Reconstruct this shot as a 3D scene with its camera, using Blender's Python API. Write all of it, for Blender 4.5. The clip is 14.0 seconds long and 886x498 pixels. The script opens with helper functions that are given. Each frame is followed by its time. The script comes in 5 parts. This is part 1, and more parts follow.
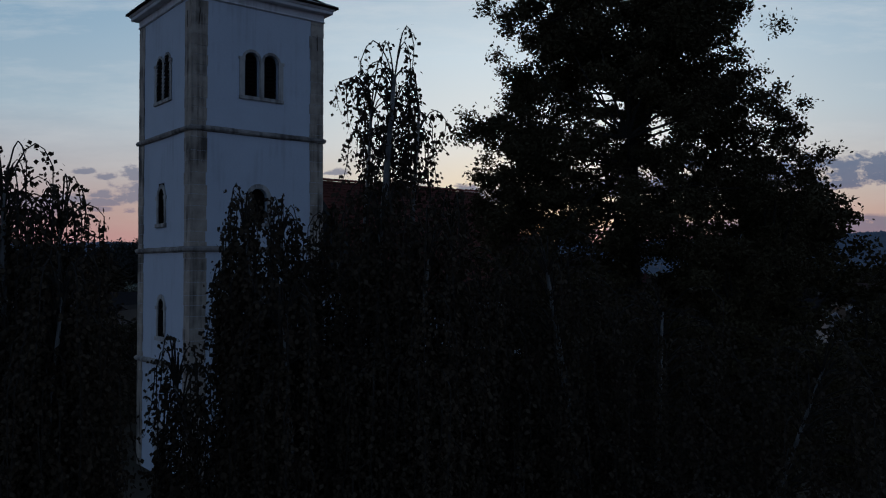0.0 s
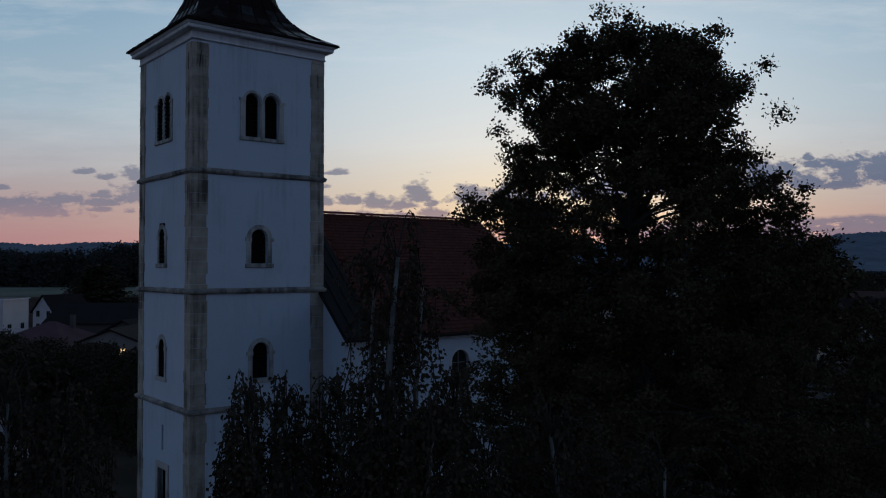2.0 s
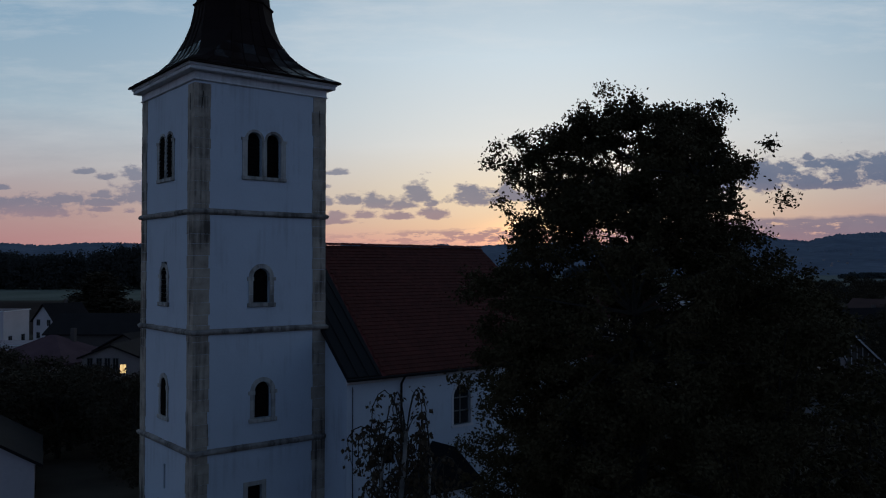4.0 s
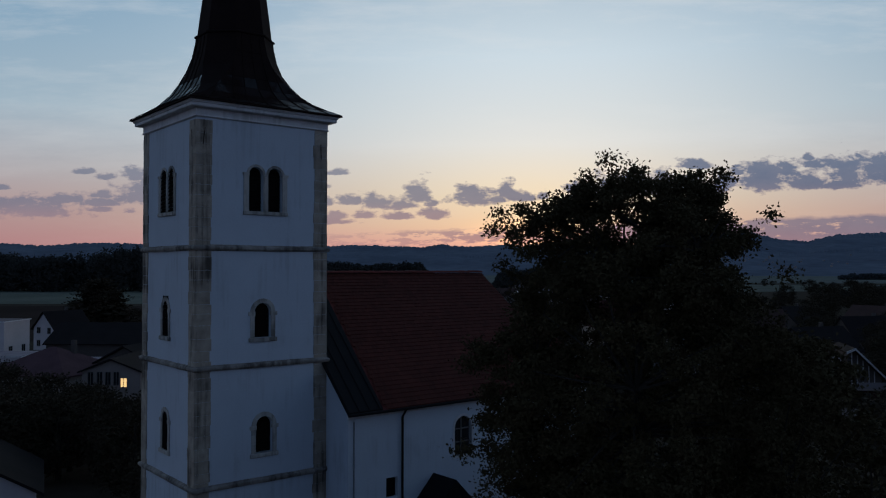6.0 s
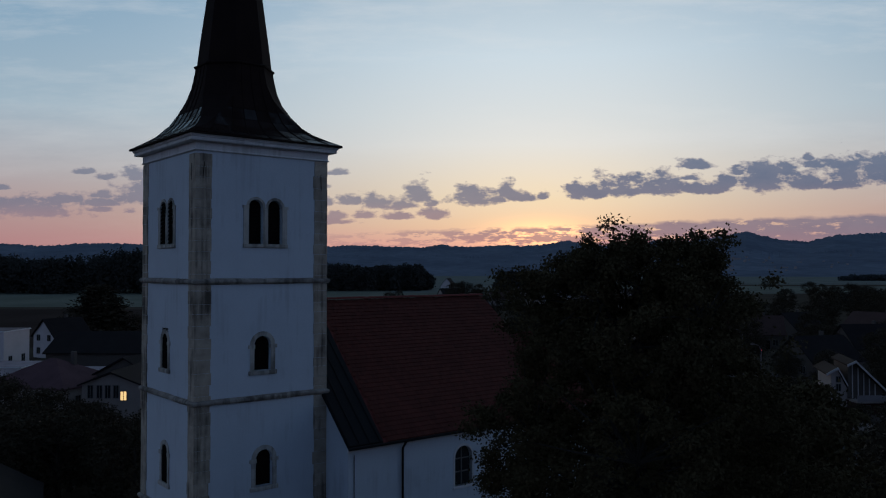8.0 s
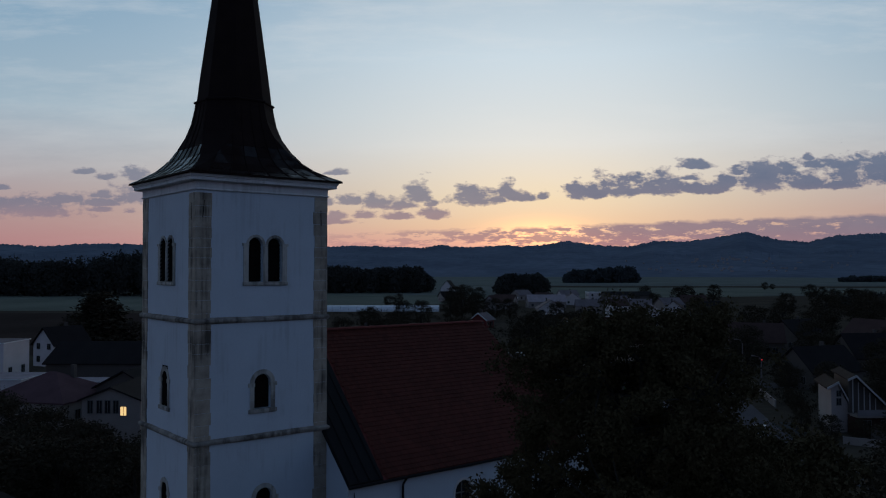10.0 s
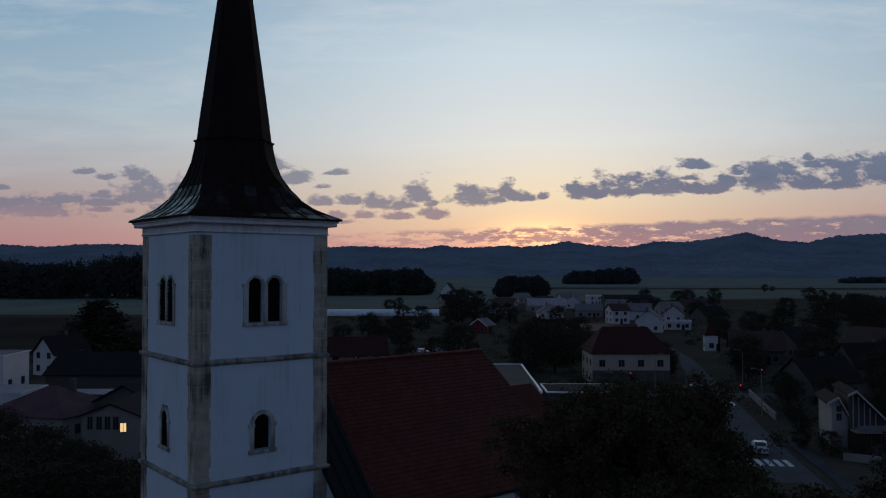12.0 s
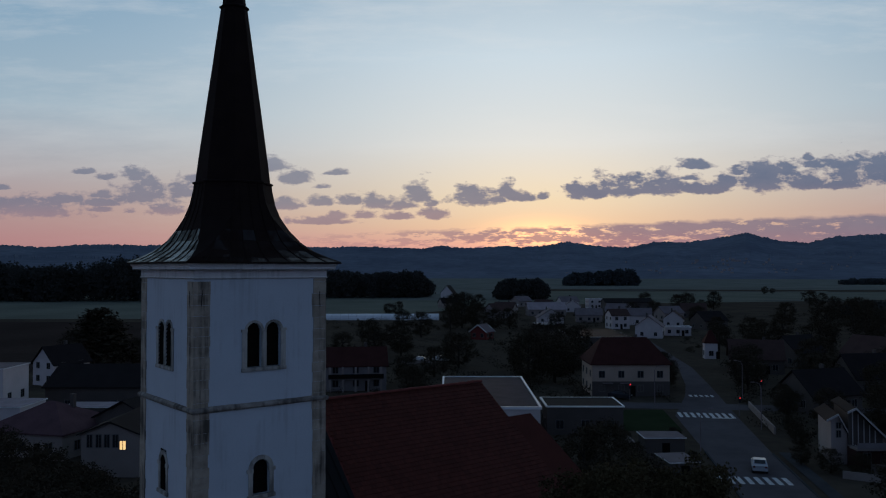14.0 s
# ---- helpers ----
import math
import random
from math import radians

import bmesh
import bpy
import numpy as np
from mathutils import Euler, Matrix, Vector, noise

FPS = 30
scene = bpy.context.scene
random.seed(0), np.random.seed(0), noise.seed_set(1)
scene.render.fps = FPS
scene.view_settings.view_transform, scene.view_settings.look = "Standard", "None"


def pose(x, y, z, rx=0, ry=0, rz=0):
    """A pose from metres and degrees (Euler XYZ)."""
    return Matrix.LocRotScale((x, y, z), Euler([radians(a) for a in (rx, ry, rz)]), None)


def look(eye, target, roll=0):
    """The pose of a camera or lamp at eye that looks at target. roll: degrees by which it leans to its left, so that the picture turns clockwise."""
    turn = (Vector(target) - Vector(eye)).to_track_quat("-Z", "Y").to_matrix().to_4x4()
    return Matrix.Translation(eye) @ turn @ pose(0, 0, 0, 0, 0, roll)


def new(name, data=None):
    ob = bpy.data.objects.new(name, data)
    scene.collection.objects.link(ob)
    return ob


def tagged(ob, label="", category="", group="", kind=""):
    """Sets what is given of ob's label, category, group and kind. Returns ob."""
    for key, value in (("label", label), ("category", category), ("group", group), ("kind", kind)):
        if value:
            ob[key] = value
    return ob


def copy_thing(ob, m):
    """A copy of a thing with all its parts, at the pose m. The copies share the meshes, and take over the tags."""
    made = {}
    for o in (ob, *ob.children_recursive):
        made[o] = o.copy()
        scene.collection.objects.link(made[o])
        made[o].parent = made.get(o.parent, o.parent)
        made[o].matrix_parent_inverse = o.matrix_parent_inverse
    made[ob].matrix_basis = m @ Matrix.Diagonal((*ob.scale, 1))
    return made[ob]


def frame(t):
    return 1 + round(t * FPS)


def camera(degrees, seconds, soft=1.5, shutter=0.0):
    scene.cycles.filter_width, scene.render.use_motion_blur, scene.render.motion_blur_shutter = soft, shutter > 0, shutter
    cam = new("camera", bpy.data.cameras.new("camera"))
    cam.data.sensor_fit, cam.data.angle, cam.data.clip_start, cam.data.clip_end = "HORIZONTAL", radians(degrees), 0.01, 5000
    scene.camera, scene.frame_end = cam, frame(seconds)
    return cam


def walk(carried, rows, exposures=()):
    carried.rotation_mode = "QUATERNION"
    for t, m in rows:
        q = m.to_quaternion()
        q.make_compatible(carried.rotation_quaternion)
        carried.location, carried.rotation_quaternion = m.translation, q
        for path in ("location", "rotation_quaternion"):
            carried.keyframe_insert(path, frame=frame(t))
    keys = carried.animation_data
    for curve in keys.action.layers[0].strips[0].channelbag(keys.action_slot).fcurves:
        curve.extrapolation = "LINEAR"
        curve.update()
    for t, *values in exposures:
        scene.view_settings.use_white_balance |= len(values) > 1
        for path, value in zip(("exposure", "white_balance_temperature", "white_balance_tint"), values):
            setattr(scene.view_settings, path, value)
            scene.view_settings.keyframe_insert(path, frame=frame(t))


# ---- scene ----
# ---- camera ----
# World: x to the right of the first view, y ahead, z up; the churchyard lies at z = 0.
cam = camera(56.785, 14.0, soft=1.15)
ROWS = [
    (0.0, 0.142, 0.085, 10.096), (0.5, 0.140, 0.078, 10.585), (1.0, 0.133, 0.061, 11.066), (1.5, 0.120, 0.045, 11.560),
    (2.0, 0.107, 0.038, 12.055), (2.5, 0.090, 0.030, 12.545), (3.0, 0.070, 0.020, 13.010), (5.5, -0.043, -0.085, 15.240),
    (6.0, -0.044, -0.090, 15.615), (6.5, -0.048, -0.085, 15.996), (7.0, -0.050, -0.070, 16.385), (7.5, -0.058, -0.050, 16.785),
    (8.0, -0.060, -0.020, 17.190), (10.5, -0.085, 0.018, 19.480), (11.0, -0.095, 0.020, 19.955), (11.5, -0.095, 0.022, 20.445),
    (12.0, -0.082, 0.018, 20.945), (12.5, -0.062, 0.005, 21.470), (13.0, -0.042, -0.005, 21.995), (13.5, -0.025, -0.015, 22.540),
    (14.0, -0.015, -0.030, 23.100),
]
walk(cam, [(t, pose(x, y, z, 91.355, 0.0, 0.0)) for t, x, y, z in ROWS])

# ---- world and light ----
SUN_AZ = 0.120          # the glow lies this far right of straight ahead (tangent)
world = bpy.data.worlds.new("dusk")
scene.world = world
world.use_nodes = True
wt = world.node_tree
wt.nodes.clear()


def wn(kind, **kw):
    n = wt.nodes.new(kind)
    for k, v in kw.items():
        setattr(n, k, v)
    return n


def wmath(op, a, b=None, c=None, clamp=False):
    n = wt.nodes.new("ShaderNodeMath")
    n.operation, n.use_clamp = op, clamp
    for i, v in enumerate((a, b, c)):
        if v is None:
            continue
        if isinstance(v, (int, float)):
            n.inputs[i].default_value = v
        else:
            wt.links.new(v, n.inputs[i])
    return n.outputs[0]


def wramp(fac, stops, interp="LINEAR"):
    n = wt.nodes.new("ShaderNodeValToRGB")
    n.color_ramp.interpolation = interp
    els = n.color_ramp.elements
    while len(els) < len(stops):
        els.new(0.5)
    for e, (p, c) in zip(els, stops):
        e.position, e.color = p, (*c, 1)
    wt.links.new(fac, n.inputs[0])
    return n.outputs[0]


def wmix(fac, a, b, blend="MIX"):
    n = wt.nodes.new("ShaderNodeMix")
    n.data_type, n.blend_type = "RGBA", blend
    for sock, v in ((n.inputs[0], fac), (n.inputs[6], a), (n.inputs[7], b)):
        if isinstance(v, (int, float)):
            sock.default_value = v
        elif isinstance(v, tuple):
            sock.default_value = (*v, 1)
        else:
            wt.links.new(v, sock)
    return n.outputs[2]


coord = wn("ShaderNodeTexCoord")
sep = wn("ShaderNodeSeparateXYZ")
wt.links.new(coord.outputs["Generated"], sep.inputs[0])
dx, dy, dz = sep.outputs
# azimuth and height as tangents of the flat picture of the western sky
ahead = wmath("MAXIMUM", dy, 0.05)
U = wmath("DIVIDE", dx, ahead)
V = wmath("DIVIDE", dz, ahead)
front = wmath("MULTIPLY", wmath("SUBTRACT", dy, 0.25), 2.5, clamp=True)
# clear-sky colours by height, away from the glow and round it
side = wramp(dz, [(0.0, (0.35, 0.185, 0.20)), (0.030, (0.42, 0.225, 0.235)), (0.065, (0.41, 0.285, 0.29)), (0.11, (0.40, 0.385, 0.415)),
                  (0.18, (0.33, 0.44, 0.53)), (0.30, (0.205, 0.35, 0.495)), (0.50, (0.09, 0.17, 0.28)), (1.0, (0.03, 0.06, 0.115))])
glow = wramp(dz, [(0.0, (0.62, 0.27, 0.26)), (0.026, (0.74, 0.38, 0.32)), (0.052, (0.76, 0.53, 0.37)), (0.085, (0.74, 0.63, 0.48)),
                  (0.15, (0.73, 0.74, 0.72)), (0.25, (0.60, 0.70, 0.77)), (0.45, (0.22, 0.34, 0.47)), (1.0, (0.03, 0.06, 0.115))])
away = wmath("SUBTRACT", U, SUN_AZ)
spread = wmath("POWER", 2.718, wmath("MULTIPLY", wmath("MULTIPLY", away, away), -7.0))
spread = wmath("MULTIPLY", spread, front)
back = wramp(dz, [(0.0, (0.140, 0.200, 0.345)), (0.15, (0.140, 0.212, 0.38)), (0.38, (0.082, 0.130, 0.235)), (1.0, (0.03, 0.06, 0.115))])
west = wmath("MULTIPLY_ADD", dy, 0.9, 0.55, clamp=True)
clear = wmix(spread, wmix(west, back, side), glow)
# the bright core over the place where the sun went down
coreu = wmath("MULTIPLY", wmath("SUBTRACT", U, 0.120), 18.0)
corev = wmath("MULTIPLY", wmath("SUBTRACT", V, 0.040), 62.0)
core = wmath("POWER", 2.718, wmath("MULTIPLY", wmath("ADD", wmath("MULTIPLY", coreu, coreu), wmath("MULTIPLY", corev, corev)), -1.0))
core = wmath("MULTIPLY", core, front)

# soft yellow light spreading upwards from it
halou = wmath("MULTIPLY", wmath("SUBTRACT", U, 0.125), 6.5)
halov = wmath("MULTIPLY", wmath("SUBTRACT", V, 0.075), 15.0)
halo = wmath("POWER", 2.718, wmath("MULTIPLY", wmath("ADD", wmath("MULTIPLY", halou, halou), wmath("MULTIPLY", halov, halov)), -1.0))
clear = wmix(wmath("MULTIPLY", halo, front), clear, wmix(1.0, clear, (0.13, 0.075, 0.005), "ADD"))

uv = wn("ShaderNodeCombineXYZ")
wt.links.new(U, uv.inputs[0])
wt.links.new(V, uv.inputs[1])


def wnoise(scale, stretch, detail=6, rough=0.6, shift=0.0):
    m = wn("ShaderNodeMapping")
    m.inputs["Scale"].default_value = (1, stretch, 1)
    m.inputs["Location"].default_value = (shift, shift, shift)
    wt.links.new(uv.outputs[0], m.inputs[0])
    n = wn("ShaderNodeTexNoise")
    n.inputs["Scale"].default_value, n.inputs["Detail"].default_value, n.inputs["Roughness"].default_value = scale, detail, rough
    wt.links.new(m.outputs[0], n.inputs["Vector"])
    return n.outputs[0]


puff = wnoise(30, 1.9, 9, 0.62)
wisp = wnoise(150, 1.6, 4, 0.6, 11.0)
# clouds: middle (tangents) and half sizes
CLOUDS_SOUTH = [
    (-0.499, 0.0754, 0.054, 0.0129), (-0.463, 0.0857, 0.029, 0.0069), (-0.427, 0.0816, 0.029, 0.0052), (-0.538, 0.0995, 0.008, 0.0034), (-0.436, 0.1195, 0.014, 0.0034), (-0.410, 0.1140, 0.013, 0.0052),
    (-0.375, 0.1147, 0.020, 0.0078), (-0.359, 0.1085, 0.014, 0.0095), (-0.368, 0.0926, 0.036, 0.0138), (-0.415, 0.0912, 0.020, 0.0052), (-0.332, 0.0754, 0.026, 0.0086), (-0.316, 0.0974, 0.022, 0.0121),
    (-0.308, 0.1105, 0.009, 0.0043), (-0.383, 0.0712, 0.009, 0.0043), (-0.420, 0.0719, 0.015, 0.0026)]
CLOUDS_MIDDLE = [
    (-0.204, 0.1271, 0.019, 0.0078), (-0.179, 0.1119, 0.020, 0.0078), (-0.127, 0.1181, 0.015, 0.0034), (-0.146, 0.1002, 0.011, 0.0026), (-0.190, 0.0795, 0.020, 0.0078), (-0.150, 0.0823, 0.015, 0.0060),
    (-0.114, 0.0829, 0.019, 0.0060), (-0.084, 0.0816, 0.019, 0.0095), (-0.050, 0.0802, 0.025, 0.0086), (-0.030, 0.0912, 0.017, 0.0138), (-0.015, 0.0788, 0.012, 0.0034), (-0.127, 0.0657, 0.011, 0.0060),
    (-0.096, 0.0657, 0.014, 0.0052), (-0.165, 0.0581, 0.054, 0.0043), (-0.056, 0.0643, 0.020, 0.0043), (-0.011, 0.0678, 0.017, 0.0078), (0.039, 0.0885, 0.029, 0.0112), (0.063, 0.0850, 0.015, 0.0043),
    (0.078, 0.0960, 0.011, 0.0095), (0.095, 0.0898, 0.020, 0.0069), (0.121, 0.0892, 0.008, 0.0043)]
CLOUDS_NORTH = [
    (0.164, 0.0940, 0.014, 0.0112), (0.187, 0.0926, 0.017, 0.0069), (0.214, 0.1016, 0.028, 0.0138), (0.245, 0.0981, 0.031, 0.0095), (0.276, 0.1071, 0.020, 0.0172), (0.306, 0.1271, 0.022, 0.0052),
    (0.302, 0.1119, 0.014, 0.0043), (0.323, 0.0995, 0.035, 0.0078), (0.348, 0.1064, 0.015, 0.0086), (0.359, 0.1202, 0.012, 0.0069), (0.399, 0.1243, 0.036, 0.0103), (0.399, 0.1064, 0.046, 0.0129),
    (0.442, 0.1085, 0.029, 0.0129), (0.501, 0.1188, 0.048, 0.0172), (0.530, 0.1271, 0.039, 0.0138), (0.488, 0.1050, 0.028, 0.0078), (0.448, 0.1367, 0.006, 0.0043), (0.452, 0.1271, 0.014, 0.0043)]
shape = None
for cu, cv, ru, rv in CLOUDS_SOUTH + CLOUDS_MIDDLE + CLOUDS_NORTH:
    a = wmath("MULTIPLY", wmath("SUBTRACT", U, cu), 0.9 / ru)
    # flat undersides, humped tops
    b0 = wmath("SUBTRACT", V, cv - 0.45 * rv)
    b = wmath("MAXIMUM", wmath("MULTIPLY", b0, 0.62 / rv), wmath("MULTIPLY", b0, -1.7 / rv))
    d = wmath("SUBTRACT", 1.0, wmath("SQRT", wmath("ADD", wmath("MULTIPLY", a, a), wmath("MULTIPLY", b, b))))
    shape = d if shape is None else wmath("MAXIMUM", shape, d)
lump = wmath("MULTIPLY_ADD", wmath("SUBTRACT", puff, 0.5), 3.4, wmath("MAXIMUM", shape, -1.3))
lump = wmath("MULTIPLY_ADD", wmath("SUBTRACT", wisp, 0.5), 1.0, lump)
cloud = wmath("MULTIPLY", wmath("ADD", lump, 0.14), 2.0, clamp=True)
# the clouds south of the glow are thinner
thick = wmath("MULTIPLY_ADD", U, 0.55, 0.90, clamp=True)
cloud = wmath("MULTIPLY", cloud, wmath("MAXIMUM", thick, 0.80))
# a broken low layer over the hills, closing towards the north
streak = wnoise(34, 3.6, 9, 0.68, 3.0)
top_edge = wmath("MULTIPLY_ADD", U, 0.036, 0.0485)
under = wmath("MULTIPLY", wmath("SUBTRACT", wmath("MULTIPLY_ADD", wmath("SUBTRACT", puff, 0.5), 0.012, top_edge), V), 210.0, clamp=True)
cover = wmath("MULTIPLY", wmath("MULTIPLY_ADD", U, 1.5, 0.16), 1.0, clamp=True)
low = wmath("MULTIPLY", wmath("ADD", wmath("MULTIPLY_ADD", streak, 10.0, -4.85), wmath("MULTIPLY", cover, 1.35)), 1.5, clamp=True)
reach = wmath("MULTIPLY", wmath("SUBTRACT", U, -0.24), 3.2, clamp=True)
low = wmath("MULTIPLY", wmath("MULTIPLY", low, reach), under)
cloud = wmath("MAXIMUM", cloud, wmath("MULTIPLY", low, 0.93))
cloud = wmath("MULTIPLY", cloud, wmath("MULTIPLY", front, 0.96))
# thin high veil
veil = wmath("MULTIPLY", wmath("SUBTRACT", wnoise(3.5, 5.5, 8, 0.66, 7.0), 0.50), 2.6, clamp=True)
veil = wmath("MULTIPLY", veil, wmath("MULTIPLY", front, wmath("MULTIPLY", V, 1.6, clamp=True)))
clear = wmix(veil, clear, (0.80, 0.79, 0.78))
cloudcol = wramp(V, [(0.02, (0.33, 0.15, 0.19)), (0.045, (0.20, 0.148, 0.215)), (0.066, (0.21, 0.17, 0.235)), (0.080, (0.110, 0.142, 0.230)), (0.12, (0.098, 0.146, 0.240)), (0.18, (0.20, 0.25, 0.33))])
cloudcol = wmix(wmath("MULTIPLY", wmath("SUBTRACT", U, 0.22), 2.4, clamp=True), cloudcol, wramp(V, [(0.02, (0.20, 0.14, 0.20)), (0.055, (0.125, 0.140, 0.218)), (0.092, (0.185, 0.155, 0.215)), (0.104, (0.084, 0.122, 0.212)), (0.13, (0.088, 0.138, 0.235)), (0.18, (0.17, 0.22, 0.30))]))
cloudcol = wmix(wmath("MULTIPLY", wmath("SUBTRACT", puff, 0.46), 2.6, clamp=True), wmix(0.07, cloudcol, (0.62, 0.50, 0.48)), cloudcol)
# thin rims catch the afterglow
rim = wmath("MULTIPLY", cloud, wmath("SUBTRACT", 1.0, cloud))
painted = wmix(wmath("MULTIPLY", rim, 0.2), wmix(cloud, clear, cloudcol), (0.70, 0.40, 0.33))
painted = wmix(1.0, painted, wmix(wmath("MULTIPLY", core, wmath("SUBTRACT", 1.0, wmath("MULTIPLY", low, 0.8))), (0, 0, 0), (0.95, 0.42, 0.10)), "ADD")
sky = wn("ShaderNodeTexSky", sky_type="NISHITA", sun_disc=False, sun_elevation=radians(1.0), sun_rotation=math.atan(SUN_AZ))
b1, b2, add, out = wn("ShaderNodeBackground"), wn("ShaderNodeBackground"), wn("ShaderNodeAddShader"), wn("ShaderNodeOutputWorld")
b1.inputs[1].default_value, b2.inputs[1].default_value = 0.0025, 1.0
wt.links.new(sky.outputs[0], b1.inputs[0])
wt.links.new(painted, b2.inputs[0])
wt.links.new(b1.outputs[0], add.inputs[0])
wt.links.new(b2.outputs[0], add.inputs[1])
wt.links.new(add.outputs[0], out.inputs[0])

sun = new("sun", bpy.data.lights.new("sun", "SUN"))
sun.data.energy, sun.data.angle, sun.data.color = 0.25, radians(6), (1.0, 0.62, 0.36)
sun.matrix_world = look((0, 0, 60), (-SUN_AZ * 10, -10, 60 - 10 * math.tan(radians(1.2))))
# ---- materials ----
def material(name, base, rough=0.8, second=None, scale=2.0, fine=30.0, amount=0.5, bump=0.15, metal=0.0, grain=0.25, spec=0.3, island=0.0, streak=0.0, dirt=(0.06, 0.055, 0.05), worn=0.27, stretch=None):
    """Two scales of variation between base and second, fine relief."""
    m = bpy.data.materials.new(name)
    m.use_nodes = True
    nt = m.node_tree
    b = nt.nodes["Principled BSDF"]
    second = second or tuple(c * 0.6 for c in base)
    tc = nt.nodes.new("ShaderNodeTexCoord")
    n1, n2 = nt.nodes.new("ShaderNodeTexNoise"), nt.nodes.new("ShaderNodeTexNoise")
    for n, sc, det in ((n1, scale, 5), (n2, fine, 3)):
        n.inputs["Scale"].default_value, n.inputs["Detail"].default_value = sc, det
        if stretch:
            long = nt.nodes.new("ShaderNodeMapping")
            long.inputs["Scale"].default_value = stretch
            nt.links.new(tc.outputs["Object"], long.inputs[0])
            nt.links.new(long.outputs[0], n.inputs["Vector"])
        else:
            nt.links.new(tc.outputs["Object"], n.inputs["Vector"])
    r = nt.nodes.new("ShaderNodeMapRange")
    r.inputs[1].default_value, r.inputs[2].default_value, r.inputs[4].default_value = 0.35, 0.68, amount
    nt.links.new(n1.outputs[0], r.inputs[0])
    mix = nt.nodes.new("ShaderNodeMix")
    mix.data_type = "RGBA"
    mix.inputs[6].default_value, mix.inputs[7].default_value = (*base, 1), (*second, 1)
    nt.links.new(r.outputs[0], mix.inputs[0])
    g = nt.nodes.new("ShaderNodeMapRange")
    g.inputs[3].default_value, g.inputs[4].default_value = 1 - grain, 1 + grain
    nt.links.new(n2.outputs[0], g.inputs[0])
    val = g.outputs[0]
    oi = nt.nodes.new("ShaderNodeObjectInfo")
    rnd = nt.nodes.new("ShaderNodeMapRange")
    rnd.inputs[3].default_value, rnd.inputs[4].default_value = 1 - island, 1 + island
    nt.links.new(oi.outputs["Random"], rnd.inputs[0])
    mu = nt.nodes.new("ShaderNodeMath")
    mu.operation = "MULTIPLY"
    nt.links.new(val, mu.inputs[0])
    nt.links.new(rnd.outputs[0], mu.inputs[1])
    hs = nt.nodes.new("ShaderNodeHueSaturation")
    nt.links.new(mix.outputs[2], hs.inputs["Color"])
    nt.links.new(mu.outputs[0], hs.inputs["Value"])
    if streak:
        # rain streaks: noise drawn out downwards, broken by patches
        mp = nt.nodes.new("ShaderNodeMapping")
        mp.inputs["Scale"].default_value = (2.6, 2.6, 0.16)
        nt.links.new(tc.outputs["Object"], mp.inputs[0])
        n3, n4 = nt.nodes.new("ShaderNodeTexNoise"), nt.nodes.new("ShaderNodeTexNoise")
        n3.inputs["Scale"].default_value, n3.inputs["Detail"].default_value = 1.6, 7
        n4.inputs["Scale"].default_value, n4.inputs["Detail"].default_value = 0.55, 4
        nt.links.new(mp.outputs[0], n3.inputs["Vector"])
        nt.links.new(tc.outputs["Object"], n4.inputs["Vector"])
        pr = nt.nodes.new("ShaderNodeMath")
        pr.operation = "MULTIPLY"
        nt.links.new(n3.outputs[0], pr.inputs[0])
        nt.links.new(n4.outputs[0], pr.inputs[1])
        mr = nt.nodes.new("ShaderNodeMapRange")
        mr.inputs[1].default_value, mr.inputs[2].default_value, mr.inputs[4].default_value = worn, worn + 0.13, streak
        nt.links.new(pr.outputs[0], mr.inputs[0])
        mx = nt.nodes.new("ShaderNodeMix")
        mx.data_type = "RGBA"
        mx.inputs[7].default_value = (*dirt, 1)
        nt.links.new(mr.outputs[0], mx.inputs[0])
        nt.links.new(hs.outputs[0], mx.inputs[6])
        nt.links.new(mx.outputs[2], b.inputs["Base Color"])
    else:
        nt.links.new(hs.outputs[0], b.inputs["Base Color"])
    b.inputs["Roughness"].default_value, b.inputs["Metallic"].default_value = rough, metal
    b.inputs["Specular IOR Level"].default_value = spec
    if bump:
        bp = nt.nodes.new("ShaderNodeBump")
        bp.inputs["Strength"].default_value, bp.inputs["Distance"].default_value = bump, 0.02
        nt.links.new(n2.outputs[0], bp.inputs["Height"])
        nt.links.new(bp.outputs[0], b.inputs["Normal"])
    return m


M = {}
M["plaster"] = material("white_plaster", (0.535, 0.58, 0.635), 0.85, (0.47, 0.51, 0.56), 0.6, 9, 0.5, 0.2, grain=0.05, streak=0.30, dirt=(0.27, 0.28, 0.30), worn=0.285)
M["cornice"] = material("cornice_plaster", (0.66, 0.64, 0.64), 0.8, (0.50, 0.48, 0.47), 1.4, 14, 0.5, 0.15, grain=0.08, streak=0.3, dirt=(0.2, 0.19, 0.18))
M["quoin"] = material("quoin_stone", (0.43, 0.365, 0.295), 0.85, (0.25, 0.205, 0.165), 1.6, 18, 0.8, 0.35, grain=0.15, island=0.12, streak=0.9, dirt=(0.05, 0.042, 0.035), worn=0.245)
M["band"] = material("band_stone", (0.34, 0.305, 0.27), 0.85, (0.16, 0.14, 0.125), 1.5, 16, 0.9, 0.35, grain=0.2, streak=0.75, dirt=(0.04, 0.034, 0.030), worn=0.225)
M["frame"] = material("window_stone", (0.46, 0.43, 0.39), 0.85, (0.32, 0.30, 0.27), 2.5, 22, 0.6, 0.3, grain=0.12, island=0.14, streak=0.7, worn=0.24)
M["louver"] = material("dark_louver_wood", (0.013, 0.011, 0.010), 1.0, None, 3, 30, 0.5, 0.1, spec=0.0)
